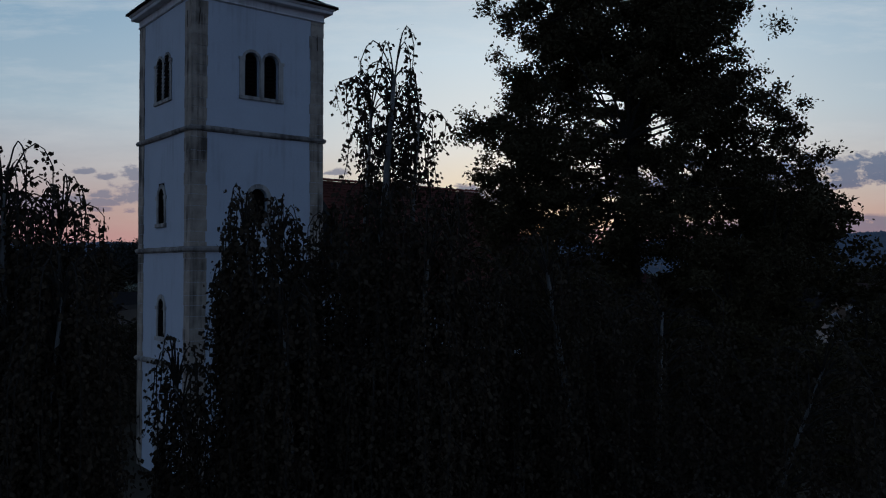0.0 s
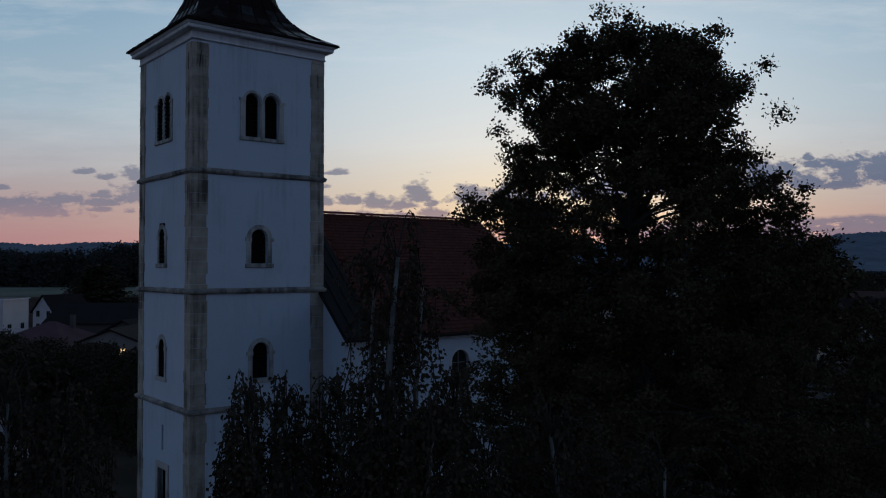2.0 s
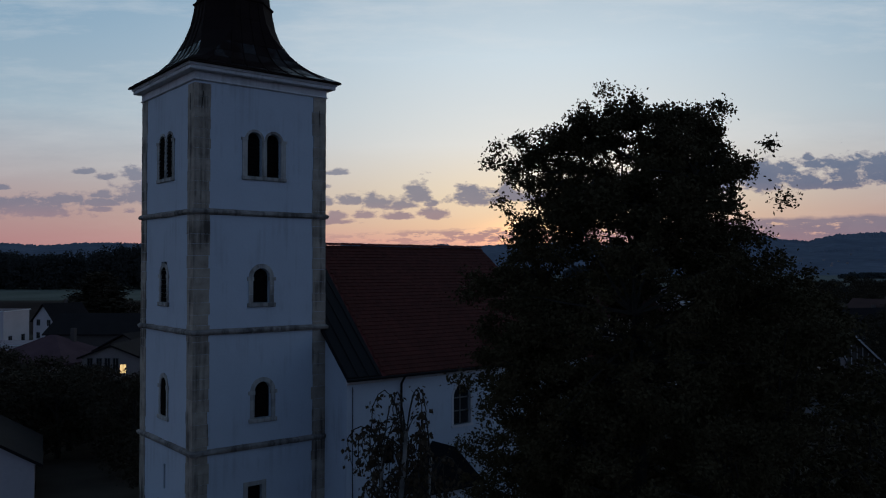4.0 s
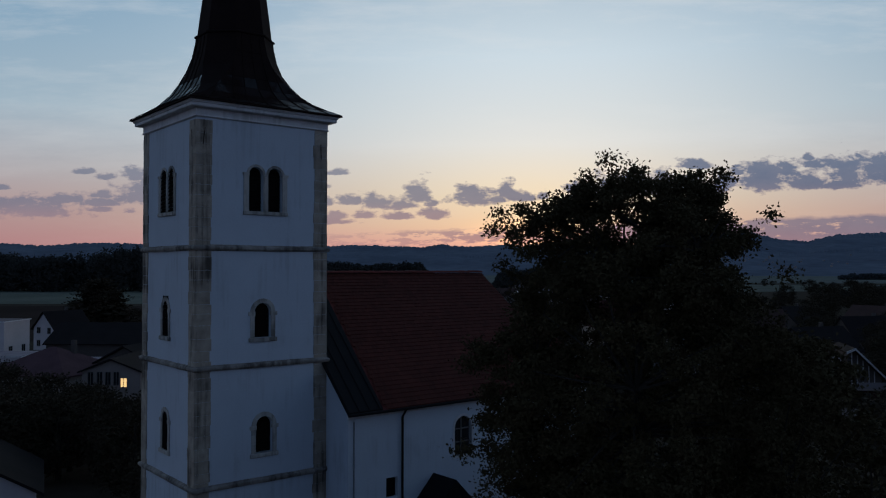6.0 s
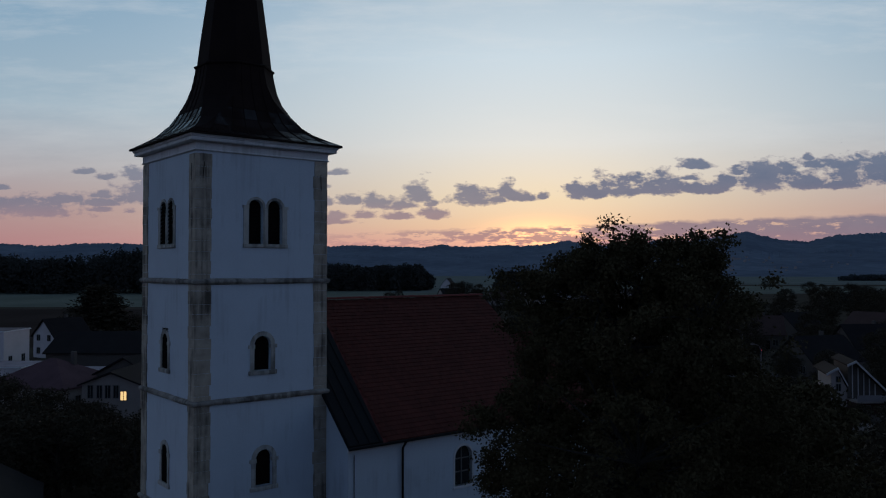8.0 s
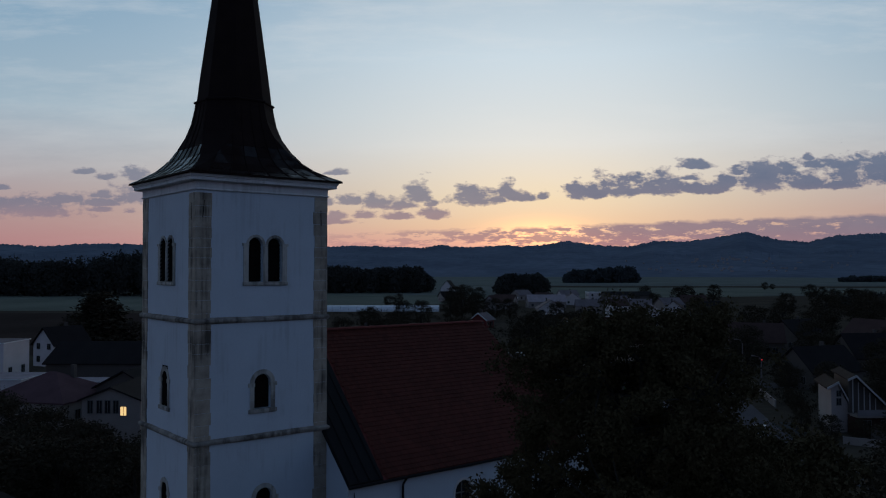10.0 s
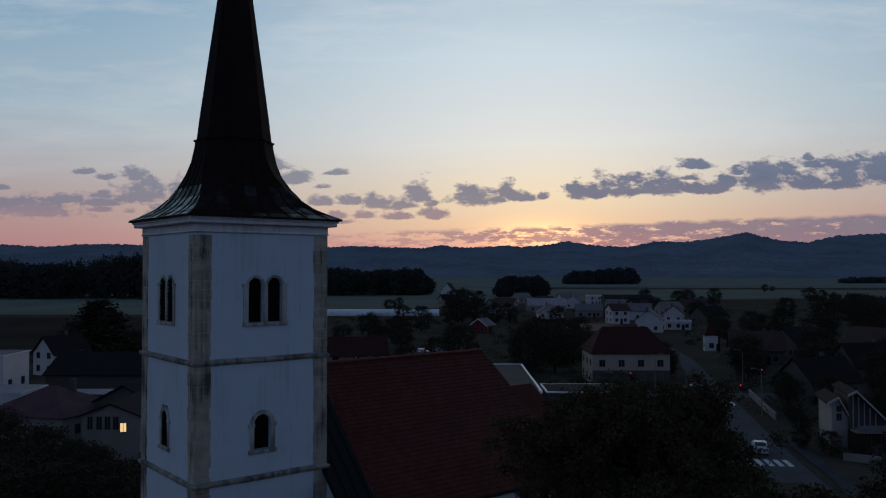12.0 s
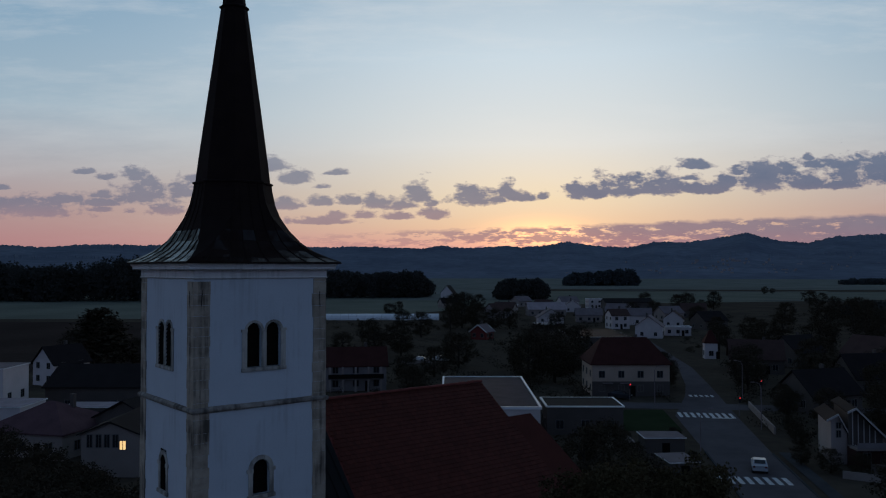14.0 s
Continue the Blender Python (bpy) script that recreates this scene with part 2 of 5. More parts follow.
M["dark"] = material("dark_inside", (0.012, 0.012, 0.013), 1.0, None, 3, 30, 0.5, 0, spec=0.0)
M["sheet"] = material("dark_sheet_metal", (0.018, 0.011, 0.010), 0.25, (0.026, 0.016, 0.014), 0.9, 7, 0.7, 0.08, metal=0.0, grain=0.15, spec=0.17)
# each sheet has its own polish, broken by dull worn patches
nt = M["sheet"].node_tree
n, r, o, mul = (nt.nodes.new(k) for k in ("ShaderNodeTexNoise", "ShaderNodeMapRange", "ShaderNodeObjectInfo", "ShaderNodeMath"))
n.inputs["Scale"].default_value, n.inputs["Detail"].default_value = 1.3, 6
r.inputs[1].default_value, r.inputs[2].default_value, r.inputs[3].default_value, r.inputs[4].default_value = 0.42, 0.55, 1.0, 0.08
nt.links.new(nt.nodes.new("ShaderNodeTexCoord").outputs["Object"], n.inputs["Vector"])
nt.links.new(n.outputs[0], r.inputs[0])
mul.operation = "MULTIPLY"
pol = nt.nodes.new("ShaderNodeMapRange")
pol.inputs[1].default_value, pol.inputs[2].default_value, pol.inputs[3].default_value, pol.inputs[4].default_value = 0.15, 0.6, 0.03, 0.30
nt.links.new(o.outputs["Random"], pol.inputs[0])
nt.links.new(pol.outputs[0], mul.inputs[0])
nt.links.new(r.outputs[0], mul.inputs[1])
nt.links.new(mul.outputs[0], nt.nodes["Principled BSDF"].inputs["Specular IOR Level"])
M["needle"] = material("dull_dark_sheet", (0.018, 0.011, 0.010), 0.85, (0.026, 0.016, 0.014), 0.9, 12, 0.7, 0.05, grain=0.15, spec=0.05)
M["sheetnave"] = material("dark_roof_sheet", (0.011, 0.011, 0.013), 0.6, None, 0.8, 10, 0.5, 0.08, spec=0.07)
M["tile"] = material("red_clay_tile", (0.165, 0.034, 0.027), 0.85, (0.105, 0.027, 0.021), 0.35, 7, 0.7, 0.2, grain=0.2, island=0.16)
M["ground"] = material("grass_ground", (0.084, 0.068, 0.052), 0.95, (0.058, 0.047, 0.037), 0.06, 0.5, 0.8, 0.0, grain=0.3, spec=0.0)
M["bark"] = material("dark_bark", (0.035, 0.029, 0.023), 0.95, None, 3, 20, 0.6, 0.5)
M["birchbark"] = material("pale_birch_bark", (0.26, 0.25, 0.23), 0.8, (0.05, 0.045, 0.04), 4, 20, 0.8, 0.3)
M["leaf"] = material("dark_green_leaf", (0.060, 0.046, 0.023), 0.85, (0.072, 0.055, 0.028), 0.8, 6, 0.8, 0, grain=0.3, spec=0.06)
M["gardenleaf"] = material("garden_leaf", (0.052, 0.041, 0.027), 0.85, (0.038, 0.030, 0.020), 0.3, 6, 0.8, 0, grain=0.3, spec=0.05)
M["birchleaf"] = material("birch_leaf", (0.056, 0.040, 0.026), 0.85, (0.068, 0.048, 0.030), 1.2, 6, 0.8, 0, grain=0.3, spec=0.06)
# blue-grey base holds the evening haze over both ridges
M["hill"] = material("hazed_wooded_hill", (0.158, 0.180, 0.224), 1.0, (0.106, 0.124, 0.160), 0.004, 0.03, 0.8, 0, grain=0.35, spec=0.0, stretch=(1, 0.6, 1.0))

M["winframe"] = material("dull_window_frame", (0.15, 0.145, 0.14), 0.6, (0.10, 0.097, 0.095), 1, 9, 0.4, 0, grain=0.05)
M["glass"] = material("dark_window_glass", (0.02, 0.022, 0.026), 0.08, None, 2, 20, 0.3, 0.02, spec=0.6)


# ---- building helpers ----
def part(name, bm, mat, parent=None, label="", m=None, smooth=False):
    me = bpy.data.meshes.new(name)
    if smooth:
        for f in bm.faces:
            f.smooth = True
    bm.normal_update()
    bm.to_mesh(me)
    bm.free()
    me.materials.append(mat)
    ob = new(name, me)
    if parent:
        ob.parent = parent
    if m is not None:
        ob.matrix_basis = m
    if label:
        ob["label"] = label
    return ob


def shared(name, me, parent, m):
    ob = new(name, me)
    ob.parent = parent
    ob.matrix_basis = m
    return ob


def thing(name, m, label, category, group="", kind=""):
    return tagged(_at(new(name), m), label, category, group, kind)


def _at(ob, m):
    ob.empty_display_size = 0.3
    ob.matrix_basis = m
    return ob


def box(bm, x0, y0, z0, x1, y1, z1, bevel=0.0):
    vs = [bm.verts.new((x, y, z)) for z in (z0, z1) for x, y in ((x0, y0), (x1, y0), (x1, y1), (x0, y1))]
    fs = [bm.faces.new([vs[i] for i in q]) for q in ((3, 2, 1, 0), (4, 5, 6, 7), (0, 1, 5, 4), (1, 2, 6, 5), (2, 3, 7, 6), (3, 0, 4, 7))]
    if bevel:
        bmesh.ops.bevel(bm, geom=list({e for f in fs for e in f.edges}), offset=bevel, segments=1, affect="EDGES")
    return bm


def boxed(*a, **k):
    return box(bmesh.new(), *a, **k)


def loft(bm, rings, closed=True, caps=True):
    """Skins rings of equal counts of points."""
    vr = [[bm.verts.new(p) for p in r] for r in rings]
    n = len(vr[0])
    for a, b in zip(vr, vr[1:]):
        for i in range(n if closed else n - 1):
            j = (i + 1) % n
            bm.faces.new((a[i], a[j], b[j], b[i]))
    if caps and closed:
        bm.faces.new(vr[0][::-1])
        bm.faces.new(vr[-1])
    return bm


def square(cx, cy, h, z, n=1):
    """A square ring, h half its side, n points along a side."""
    c = [(-1, -1), (1, -1), (1, 1), (-1, 1)]
    pts = []
    for k in range(4):
        (ax, ay), (bx, by) = c[k], c[(k + 1) % 4]
        for i in range(n):
            f = i / n
            pts.append((cx + h * (ax + (bx - ax) * f), cy + h * (ay + (by - ay) * f), z))
    return pts


def tube(bm, pts, radii, n=7):
    """A tapered tube through points."""
    rings = []
    for i, p in enumerate(pts):
        p = Vector(p)
        d = (Vector(pts[min(i + 1, len(pts) - 1)]) - Vector(pts[max(i - 1, 0)])).normalized()
        s = d.orthogonal().normalized()
        t = d.cross(s)
        rings.append([p + (s * math.cos(a) + t * math.sin(a)) * radii[i] for a in (2 * math.pi * k / n for k in range(n))])
    return loft(bm, rings)
# ---- ground and distance ----
def ground_z(x, y):
    """Churchyard at 0, the village 2 m lower."""
    f = min(max((math.hypot(x, y - 35) - 32) / 30, 0), 1)
    return -2.0 * f * f * (3 - 2 * f)


bm = bmesh.new()
xs = [-4600, -2500, -1300, -700, -400, -250, -160] + list(range(-110, 111, 10)) + [160, 250, 400, 700, 1300, 2500, 4600]
ys = [-4600, -2000, -800, -300, -120, -60] + list(range(-30, 151, 10)) + [200, 280, 400, 600, 900, 1400, 2200, 3300, 4600]
grid = [[bm.verts.new((x, y, ground_z(x, y))) for x in xs] for y in ys]
for r0, r1 in zip(grid, grid[1:]):
    for i in range(len(xs) - 1):
        bm.faces.new((r0[i], r0[i + 1], r1[i + 1], r1[i]))
tagged(part("ground", bm, M["ground"]), "dark grassy ground of the churchyard and village", "ground", kind="structure")

# far ridge: tangent to the right, tangent of height above eye level
RIDGE = [(-1.6, 0.020), (-0.9, 0.026), (-0.541, 0.0280), (-0.485, 0.0262), (-0.437, 0.0285), (-0.368, 0.0288), (-0.25, 0.031), (-0.165, 0.0285), (-0.10, 0.0286), (-0.024, 0.0258),
         (-0.003, 0.0298), (0.039, 0.0280), (0.073, 0.0303), (0.094, 0.0282), (0.123, 0.0298), (0.152, 0.0350), (0.190, 0.0290), (0.225, 0.0268),
         (0.259, 0.0330), (0.294, 0.0323), (0.335, 0.0380), (0.370, 0.0440), (0.411, 0.0345), (0.446, 0.0312), (0.480, 0.0372), (0.541, 0.0400), (0.9, 0.03), (1.6, 0.02)]


def ridge_at(u):
    return float(np.interp(u, [p[0] for p in RIDGE], [p[1] for p in RIDGE]))


def hill_range(name, dist, scale, lift, seed, depth, label, mat):
    """A wooded ridge at that distance, with a ragged tree line and a slope towards the village."""
    bm = bmesh.new()
    rings = [[], [], [], [], []]
    for k in range(1800):
        u = -1.5 + 3.0 * k / 1799
        a = math.atan(u)
        top = 16 + dist * (ridge_at(u) * scale + lift + 0.0022 * noise.fractal((u * 9 + seed, seed, 0), 0.9, 2.1, 4))
        rag = 0.0011 * dist * (noise.fractal((u * 150, seed, 3), 0.7, 2.0, 4) + 1.1 * random.random() ** 2)
        for ring, (f, h) in zip(rings, ((1.08, 0.5), (1.0, 1.0), (1 - depth * 0.22, 0.80), (1 - depth * 0.6, 0.34), (1 - depth, 0.0))):
            d = dist * f
            ring.append((math.sin(a) * d, math.cos(a) * d, -2.3 + (top + rag * (h == 1.0)) * h * (1 + 0.25 * (h not in (0, 1)) * noise.noise((u * 14, h * 9, seed)))))
    loft(bm, rings, closed=False, caps=False)
    return tagged(part(name, bm, mat), label, "hills", kind="structure")


hill_range("backdrop_hills", 4400, 1.0, -0.0006, 2.0, 0.45, "far wooded hills with blue haze painted into their colour", M["hill"])
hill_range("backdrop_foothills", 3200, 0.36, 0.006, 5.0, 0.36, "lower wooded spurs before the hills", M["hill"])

# ---- church ----
TOWER = pose(-11.372, 37.411, 0, 0, 0, 39.0)
S = 6.9
tower = thing("church_tower", TOWER, "white plastered church tower with stone quoins and a dark spire", "church tower")


def arch(w, h, x=0.0, z=0.0, n=10, point=0.0):
    """Outline of an arched opening, w wide and h high, from its foot."""
    r = w / 2
    pts = [(x - r, z), (x + r, z)]
    for i in range(n + 1):
        a = math.pi * i / n
        pts.append((x + r * math.cos(a), z + h - r * (1 + point) + r * (1 + point) * math.sin(a)))
    return pts


def wall_with(bm, x0, x1, z0, z1, holes, depth):
    """A wall in the plane y = 0 with arched holes cut right through it, depth thick (towards +y)."""
    outer = [(x0, z0), (x1, z0), (x1, z1), (x0, z1)]
    loops = [outer] + holes
    rings = []
    edges = []
    for lp in loops:
        vs = [bm.verts.new((x, 0, z)) for x, z in lp]
        rings.append(vs)
        edges += [bm.edges.new((vs[i], vs[(i + 1) % len(vs)])) for i in range(len(vs))]
    bmesh.ops.triangle_fill(bm, use_beauty=True, use_dissolve=False, edges=edges, normal=(0, -1, 0))
    for vs in rings[1:]:
        back = [bm.verts.new((v.co.x, depth, v.co.z)) for v in vs]
        for i in range(len(vs)):
            j = (i + 1) % len(vs)
            bm.faces.new((vs[i], vs[j], back[j], back[i]))
    return bm


RIGHT = Matrix.Identity(4)                                        # front face: x along, outward -y
LEFT = Matrix.Translation((0, S, 0)) @ Matrix.Rotation(-math.pi / 2, 4, "Z")   # side face: local x runs from the far corner to the near one
BACK = Matrix.Translation((S, S, 0)) @ Matrix.Rotation(math.pi, 4, "Z")
EAST = Matrix.Translation((S, 0, 0)) @ Matrix.Rotation(math.pi / 2, 4, "Z")
ZB = [5.47, 10.98, 16.57]      # string courses, middle heights
TOP = 22.68


def ring_poly(outline, grow):
    """The arch outline pushed outwards (jambs and arch), foot kept."""
    cx = sum(p[0] for p in outline[:2]) / 2
    z0 = outline[0][1]
    half = abs(outline[1][0] - cx)
    zc = max(p[1] for p in outline) - half
    res = []
    for x, z in outline:
        if z <= zc + 1e-6:
            res.append((cx + math.copysign(half + grow, x - cx), z))
        else:
            d = math.hypot(x - cx, z - zc)
            res.append((cx + (x - cx) * (d + grow) / d, zc + (z - zc) * (d + grow) / d))
    return res


def strip_frame(bm, inner, outer, y0, y1):
    """A frame between two open outlines (from the right foot over the arch to the left foot)."""
    a = inner[1:] + inner[:1]
    b = outer[1:] + outer[:1]
    n = len(a)
    rows = [[bm.verts.new((p[0], y, p[1])) for p in q] for q, y in ((a, y1), (a, y0), (b, y0), (b, y1))]
    for r0, r1 in zip(rows, rows[1:]):
        for i in range(n - 1):
            bm.faces.new((r0[i], r0[i + 1], r1[i + 1], r1[i]))
    for i in (0, n - 1):
        bm.faces.new([r[i] for r in rows])
    return bm


def frame_stones(ol, grow, y0, y1, parent):
    """Jamb stones and voussoirs round an arched opening, one by one with open joints."""
    a, b = ol[1:] + ol[:1], ring_poly(ol, grow)
    b = b[1:] + b[:1]
    ai, bi = [], []
    for k in range(len(a) - 1):
        n = 3 if k in (0, len(a) - 2) else 1
        for j in range(n):
            ai.append(tuple(a[k][c] + (a[k + 1][c] - a[k][c]) * j / n for c in (0, 1)))
            bi.append(tuple(b[k][c] + (b[k + 1][c] - b[k][c]) * j / n for c in (0, 1)))
    ai.append(a[-1]), bi.append(b[-1])
    cuts = [0, 1, 2] + list(range(3, len(ai) - 4, 2)) + [len(ai) - 4, len(ai) - 3, len(ai) - 2, len(ai) - 1]
    cuts = sorted(set(cuts))
    for c0, c1 in zip(cuts, cuts[1:]):
        ring_i, ring_b = ai[c0:c1 + 1], bi[c0:c1 + 1]
        cx = sum(q[0] for q in ring_i + ring_b) / (2 * len(ring_i))
        cz = sum(q[1] for q in ring_i + ring_b) / (2 * len(ring_i))
        sh = lambda q: (cx + (q[0] - cx) * 0.975, cz + (q[1] - cz) * 0.975)
        lift = random.uniform(-0.012, 0.008)
        bm = bmesh.new()
        loft(bm, [[(sh(q)[0], y, sh(q)[1]) for q in ring_i] + [(sh(q)[0], y, sh(q)[1]) for q in ring_b[::-1]] for y in (y1, y0 + lift)])
        part("frame_stone", bm, M["frame"], parent)


def face_windows(face, twin_x, single_x, narrow):
    """The belfry twin window and the two single windows of one face, each with frame, sill and louvers."""
    holes = []
    specs = []
    w = 0.72 if narrow else 0.76
    yo = -0.14 if narrow else 0.10
    for sx in (-1, 1):
        specs.append((twin_x + sx * (w / 2 + 0.13), 18.36, w, 2.14))
    ws = 0.78 if narrow else 0.88
    specs.append((single_x[0], 12.29, ws, 1.66 if not narrow else 1.72))
    specs.append((single_x[1], 6.76, ws, 1.74 if not narrow else 1.86))
    for x, z, ww, h in specs:
        holes.append(arch(ww, h, x, z, point=0.25 if narrow else 0.0))
    win = part("belfry_window", boxed(twin_x - w - 0.42, -0.09, 18.18, twin_x + w + 0.42, 0.12, 18.36, bevel=0.02), M["frame"], tower, "stone-framed twin arched belfry window", face)
    for sx in (-1, 1):
        frame_stones(arch(w, 2.14, twin_x + sx * (w / 2 + 0.13), 18.36), 0.125, -0.03, 0.09, win)
    for sx in (-1, 1):
        bm = bmesh.new()
        box(bm, twin_x + sx * (w + 0.26) - 0.13, -0.045, 18.36, twin_x + sx * (w + 0.26) + 0.13, 0.1, 18.36 + 2.14 - w / 2)
        box(bm, twin_x + sx * (w + 0.28) - 0.16, -0.075, 18.36 + 2.09 - w / 2, twin_x + sx * (w + 0.28) + 0.16, 0.1, 18.36 + 2.22 - w / 2)
        part("impost", bm, M["frame"], win)
    part("mullion", boxed(twin_x - 0.10, -0.06, 18.36, twin_x + 0.10, 0.10, 20.05, bevel=0.03), M["frame"], win)
    for x, z, ww, h in specs[:2]:
        for k in range(11):
            bm = bmesh.new()
            zz = z + 0.02 + k * 0.19
            bx = [(x - ww / 2, yo + 0.12, zz), (x + ww / 2, yo + 0.12, zz), (x + ww / 2, yo + 0.20, zz + 0.17), (x - ww / 2, yo + 0.20, zz + 0.17)]
            lo = [bm.verts.new(p) for p in bx]
            hi = [bm.verts.new((p[0], p[1], p[2] + 0.03)) for p in bx]
            bm.faces.new(lo[::-1]), bm.faces.new(hi)
            for i in range(4):
                bm.faces.new((lo[i], lo[(i + 1) % 4], hi[(i + 1) % 4], hi[i]))
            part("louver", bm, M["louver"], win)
    for x, z, ww, h in specs[2:]:
        ol = arch(ww, h, x, z, point=0.25 if narrow else 0.0)
        single = part("arched_window", boxed(x - ww / 2 - 0.30, -0.10, z - 0.20, x + ww / 2 + 0.30, 0.12, z, bevel=0.025), M["frame"], tower, "single arched tower window in a stone frame", face)
        frame_stones(ol, 0.22, -0.035, 0.11, single)
        for sx in (-1, 1):
            bm = bmesh.new()
            box(bm, x + sx * (ww / 2 + 0.14) - 0.17, -0.06, z + h - ww / 2 - 0.16, x + sx * (ww / 2 + 0.14) + 0.17 , 0.1, z + h - ww / 2 + 0.02)
            part("impost", bm, M["frame"], single)
        for k in range(9):
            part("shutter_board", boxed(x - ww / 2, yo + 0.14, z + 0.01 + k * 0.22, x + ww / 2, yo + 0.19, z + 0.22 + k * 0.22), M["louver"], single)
    return holes


for face, name in ((RIGHT, "front"), (LEFT, "side")):
    narrow = name == "side"
    holes = face_windows(face, S - 3.53 if narrow else 3.50, (S - 3.66, S - 3.60) if narrow else (3.38, 3.48), narrow)
    if narrow:
        holes.append([(2.95, 0.0), (4.05, 0.0), (4.05, 2.35), (2.95, 2.35)])
        holes.append([(3.35, 3.25), (3.60, 3.25), (3.60, 4.45), (3.35, 4.45)])
    else:
        holes.append([(2.72, 2.55), (3.45, 2.55), (3.45, 3.60), (2.72, 3.60)])
    wall = part("wall", wall_with(bmesh.new(), 0, S, -0.3, TOP, holes, 0.45), M["plaster"], tower, "white plaster wall with weather stains", face)
    if narrow:
        door = part("door", boxed(2.95, 0.22, 0.0, 4.05, 0.30, 2.35), M["louver"], tower, "dark wooden tower door", face)
        bm = bmesh.new()
        box(bm, 2.65, -0.05, 0.0, 2.95, 0.2, 2.65), box(bm, 4.05, -0.05, 0, 4.35, 0.2, 2.65), box(bm, 2.95, -0.05, 2.35, 4.05, 0.2, 2.65)
        part("door_frame", bm, M["frame"], door)
        part("slit_window", boxed(3.33, 0.2, 3.23, 3.62, 0.26, 4.47), M["dark"], tower, "narrow slit window", face)
    else:
        low = part("low_window", boxed(2.70, 0.22, 2.53, 3.47, 0.28, 3.62), M["dark"], tower, "small square ground-floor window", face)
        bm = bmesh.new()
        box(bm, 2.5, -0.05, 2.35, 2.72, 0.2, 3.8), box(bm, 3.45, -0.05, 2.35, 3.67, 0.2, 3.8), box(bm, 2.72, -0.05, 3.60, 3.45, 0.2, 3.8), box(bm, 2.72, -0.07, 2.35, 3.45, 0.2, 2.55)
        part("window_frame", bm, M["frame"], low)
for face in (BACK, EAST):
    part("wall", wall_with(bmesh.new(), 0, S, -0.3, TOP, [arch(0.8, 2.22, 2.85, 18.28), arch(0.8, 2.22, 3.95, 18.28)], 0.45), M["plaster"], tower, "", face)
part("belfry_floor", boxed(0.4, 0.4, 17.6, S - 0.4, S - 0.4, 17.8), M["dark"], tower)
part("inner_core", loft(bmesh.new(), [square(S / 2, S / 2, 2.6, z) for z in (0, 17.5)]), M["dark"], tower)
part("belfry_core", loft(bmesh.new(), [square(S / 2, S / 2, 2.4, z) for z in (17.9, 22.4)]), M["dark"], tower)

# string courses: rounded stone bands round the tower
for z in ZB:
    prof = [(0.0, -0.13), (0.10, -0.11), (0.15, -0.04), (0.15, 0.05), (0.08, 0.11), (0.0, 0.15)]
    bm = bmesh.new()
    random.seed(int(z * 10))
    rings = []
    for o, dz_ in prof:
        rings.append([(p[0] + random.uniform(-0.012, 0.012), p[1] + random.uniform(-0.012, 0.012), p[2] + random.uniform(-0.015, 0.015)) for p in square(S / 2, S / 2, S / 2 + o, z + dz_, 8)])
    loft(bm, rings, caps=False)
    part("string_course", bm, M["band"], tower, "weathered stone string course")

# cornice in steps
bm = bmesh.new()
loft(bm, [square(S / 2, S / 2, S / 2 + o, z) for o, z in ((-0.1, 22.61), (0.06, 22.61), (0.10, 22.65), (0.06, 22.69), (0.045, 22.72), (0.05, 23.02), (-0.1, 23.03))], caps=False)
part("frieze", bm, M["cornice"], tower, "white cornice moulding")
bm = bmesh.new()
loft(bm, [square(S / 2, S / 2, S / 2 + o, z) for o, z in ((-0.1, 23.02), (0.33, 23.03), (0.38, 23.06), (0.38, 23.20), (0.43, 23.22), (0.47, 23.34), (-0.1, 23.36))], caps=False)
part("cornice", bm, M["cornice"], tower, "white cornice moulding")


def octa(cx, cy, h, c, z):
    c = max(c, 0.03)
    return [(cx + x, cy + y, z) for x, y in ((-h + c, -h), (h - c, -h), (h, -h + c), (h, h - c), (h - c, h), (-h + c, h), (-h, h - c), (-h, -h + c))]


PROFILE = [(4.06, 0.0, 23.33), (4.04, 0.0, 23.40), (3.62, 0.02, 23.63), (3.12, 0.10, 23.98), (2.70, 0.20, 24.45), (2.42, 0.33, 25.0), (2.16, 0.50, 25.7),
           (1.95, 0.56, 26.4), (1.83, 0.58, 27.1), (1.80, 0.586, 27.42)]
roof = part("spire", loft(bmesh.new(), [octa(S / 2, S / 2, h, h * c, z) for h, c, z in PROFILE]), M["needle"], tower, "dark sheet-metal spire with a flared foot")
part("spire_ring", loft(bmesh.new(), [octa(S / 2, S / 2, h, h * 0.586, z) for h, z in ((1.74, 27.36), (1.87, 27.40), (1.88, 27.48), (1.74, 27.54))]), M["needle"], roof)
part("needle", loft(bmesh.new(), [octa(S / 2, S / 2, h, h * 0.586, z) for h, z in ((1.74, 27.5), (1.62, 28.6), (0.62, 36.55))]), M["needle"], roof)
part("collar", loft(bmesh.new(), [octa(S / 2, S / 2, h, h * 0.586, z) for h, z in ((0.60, 36.5), (0.70, 36.56), (0.70, 36.64), (0.56, 36.72), (0.12, 40.2))]), M["needle"], roof)
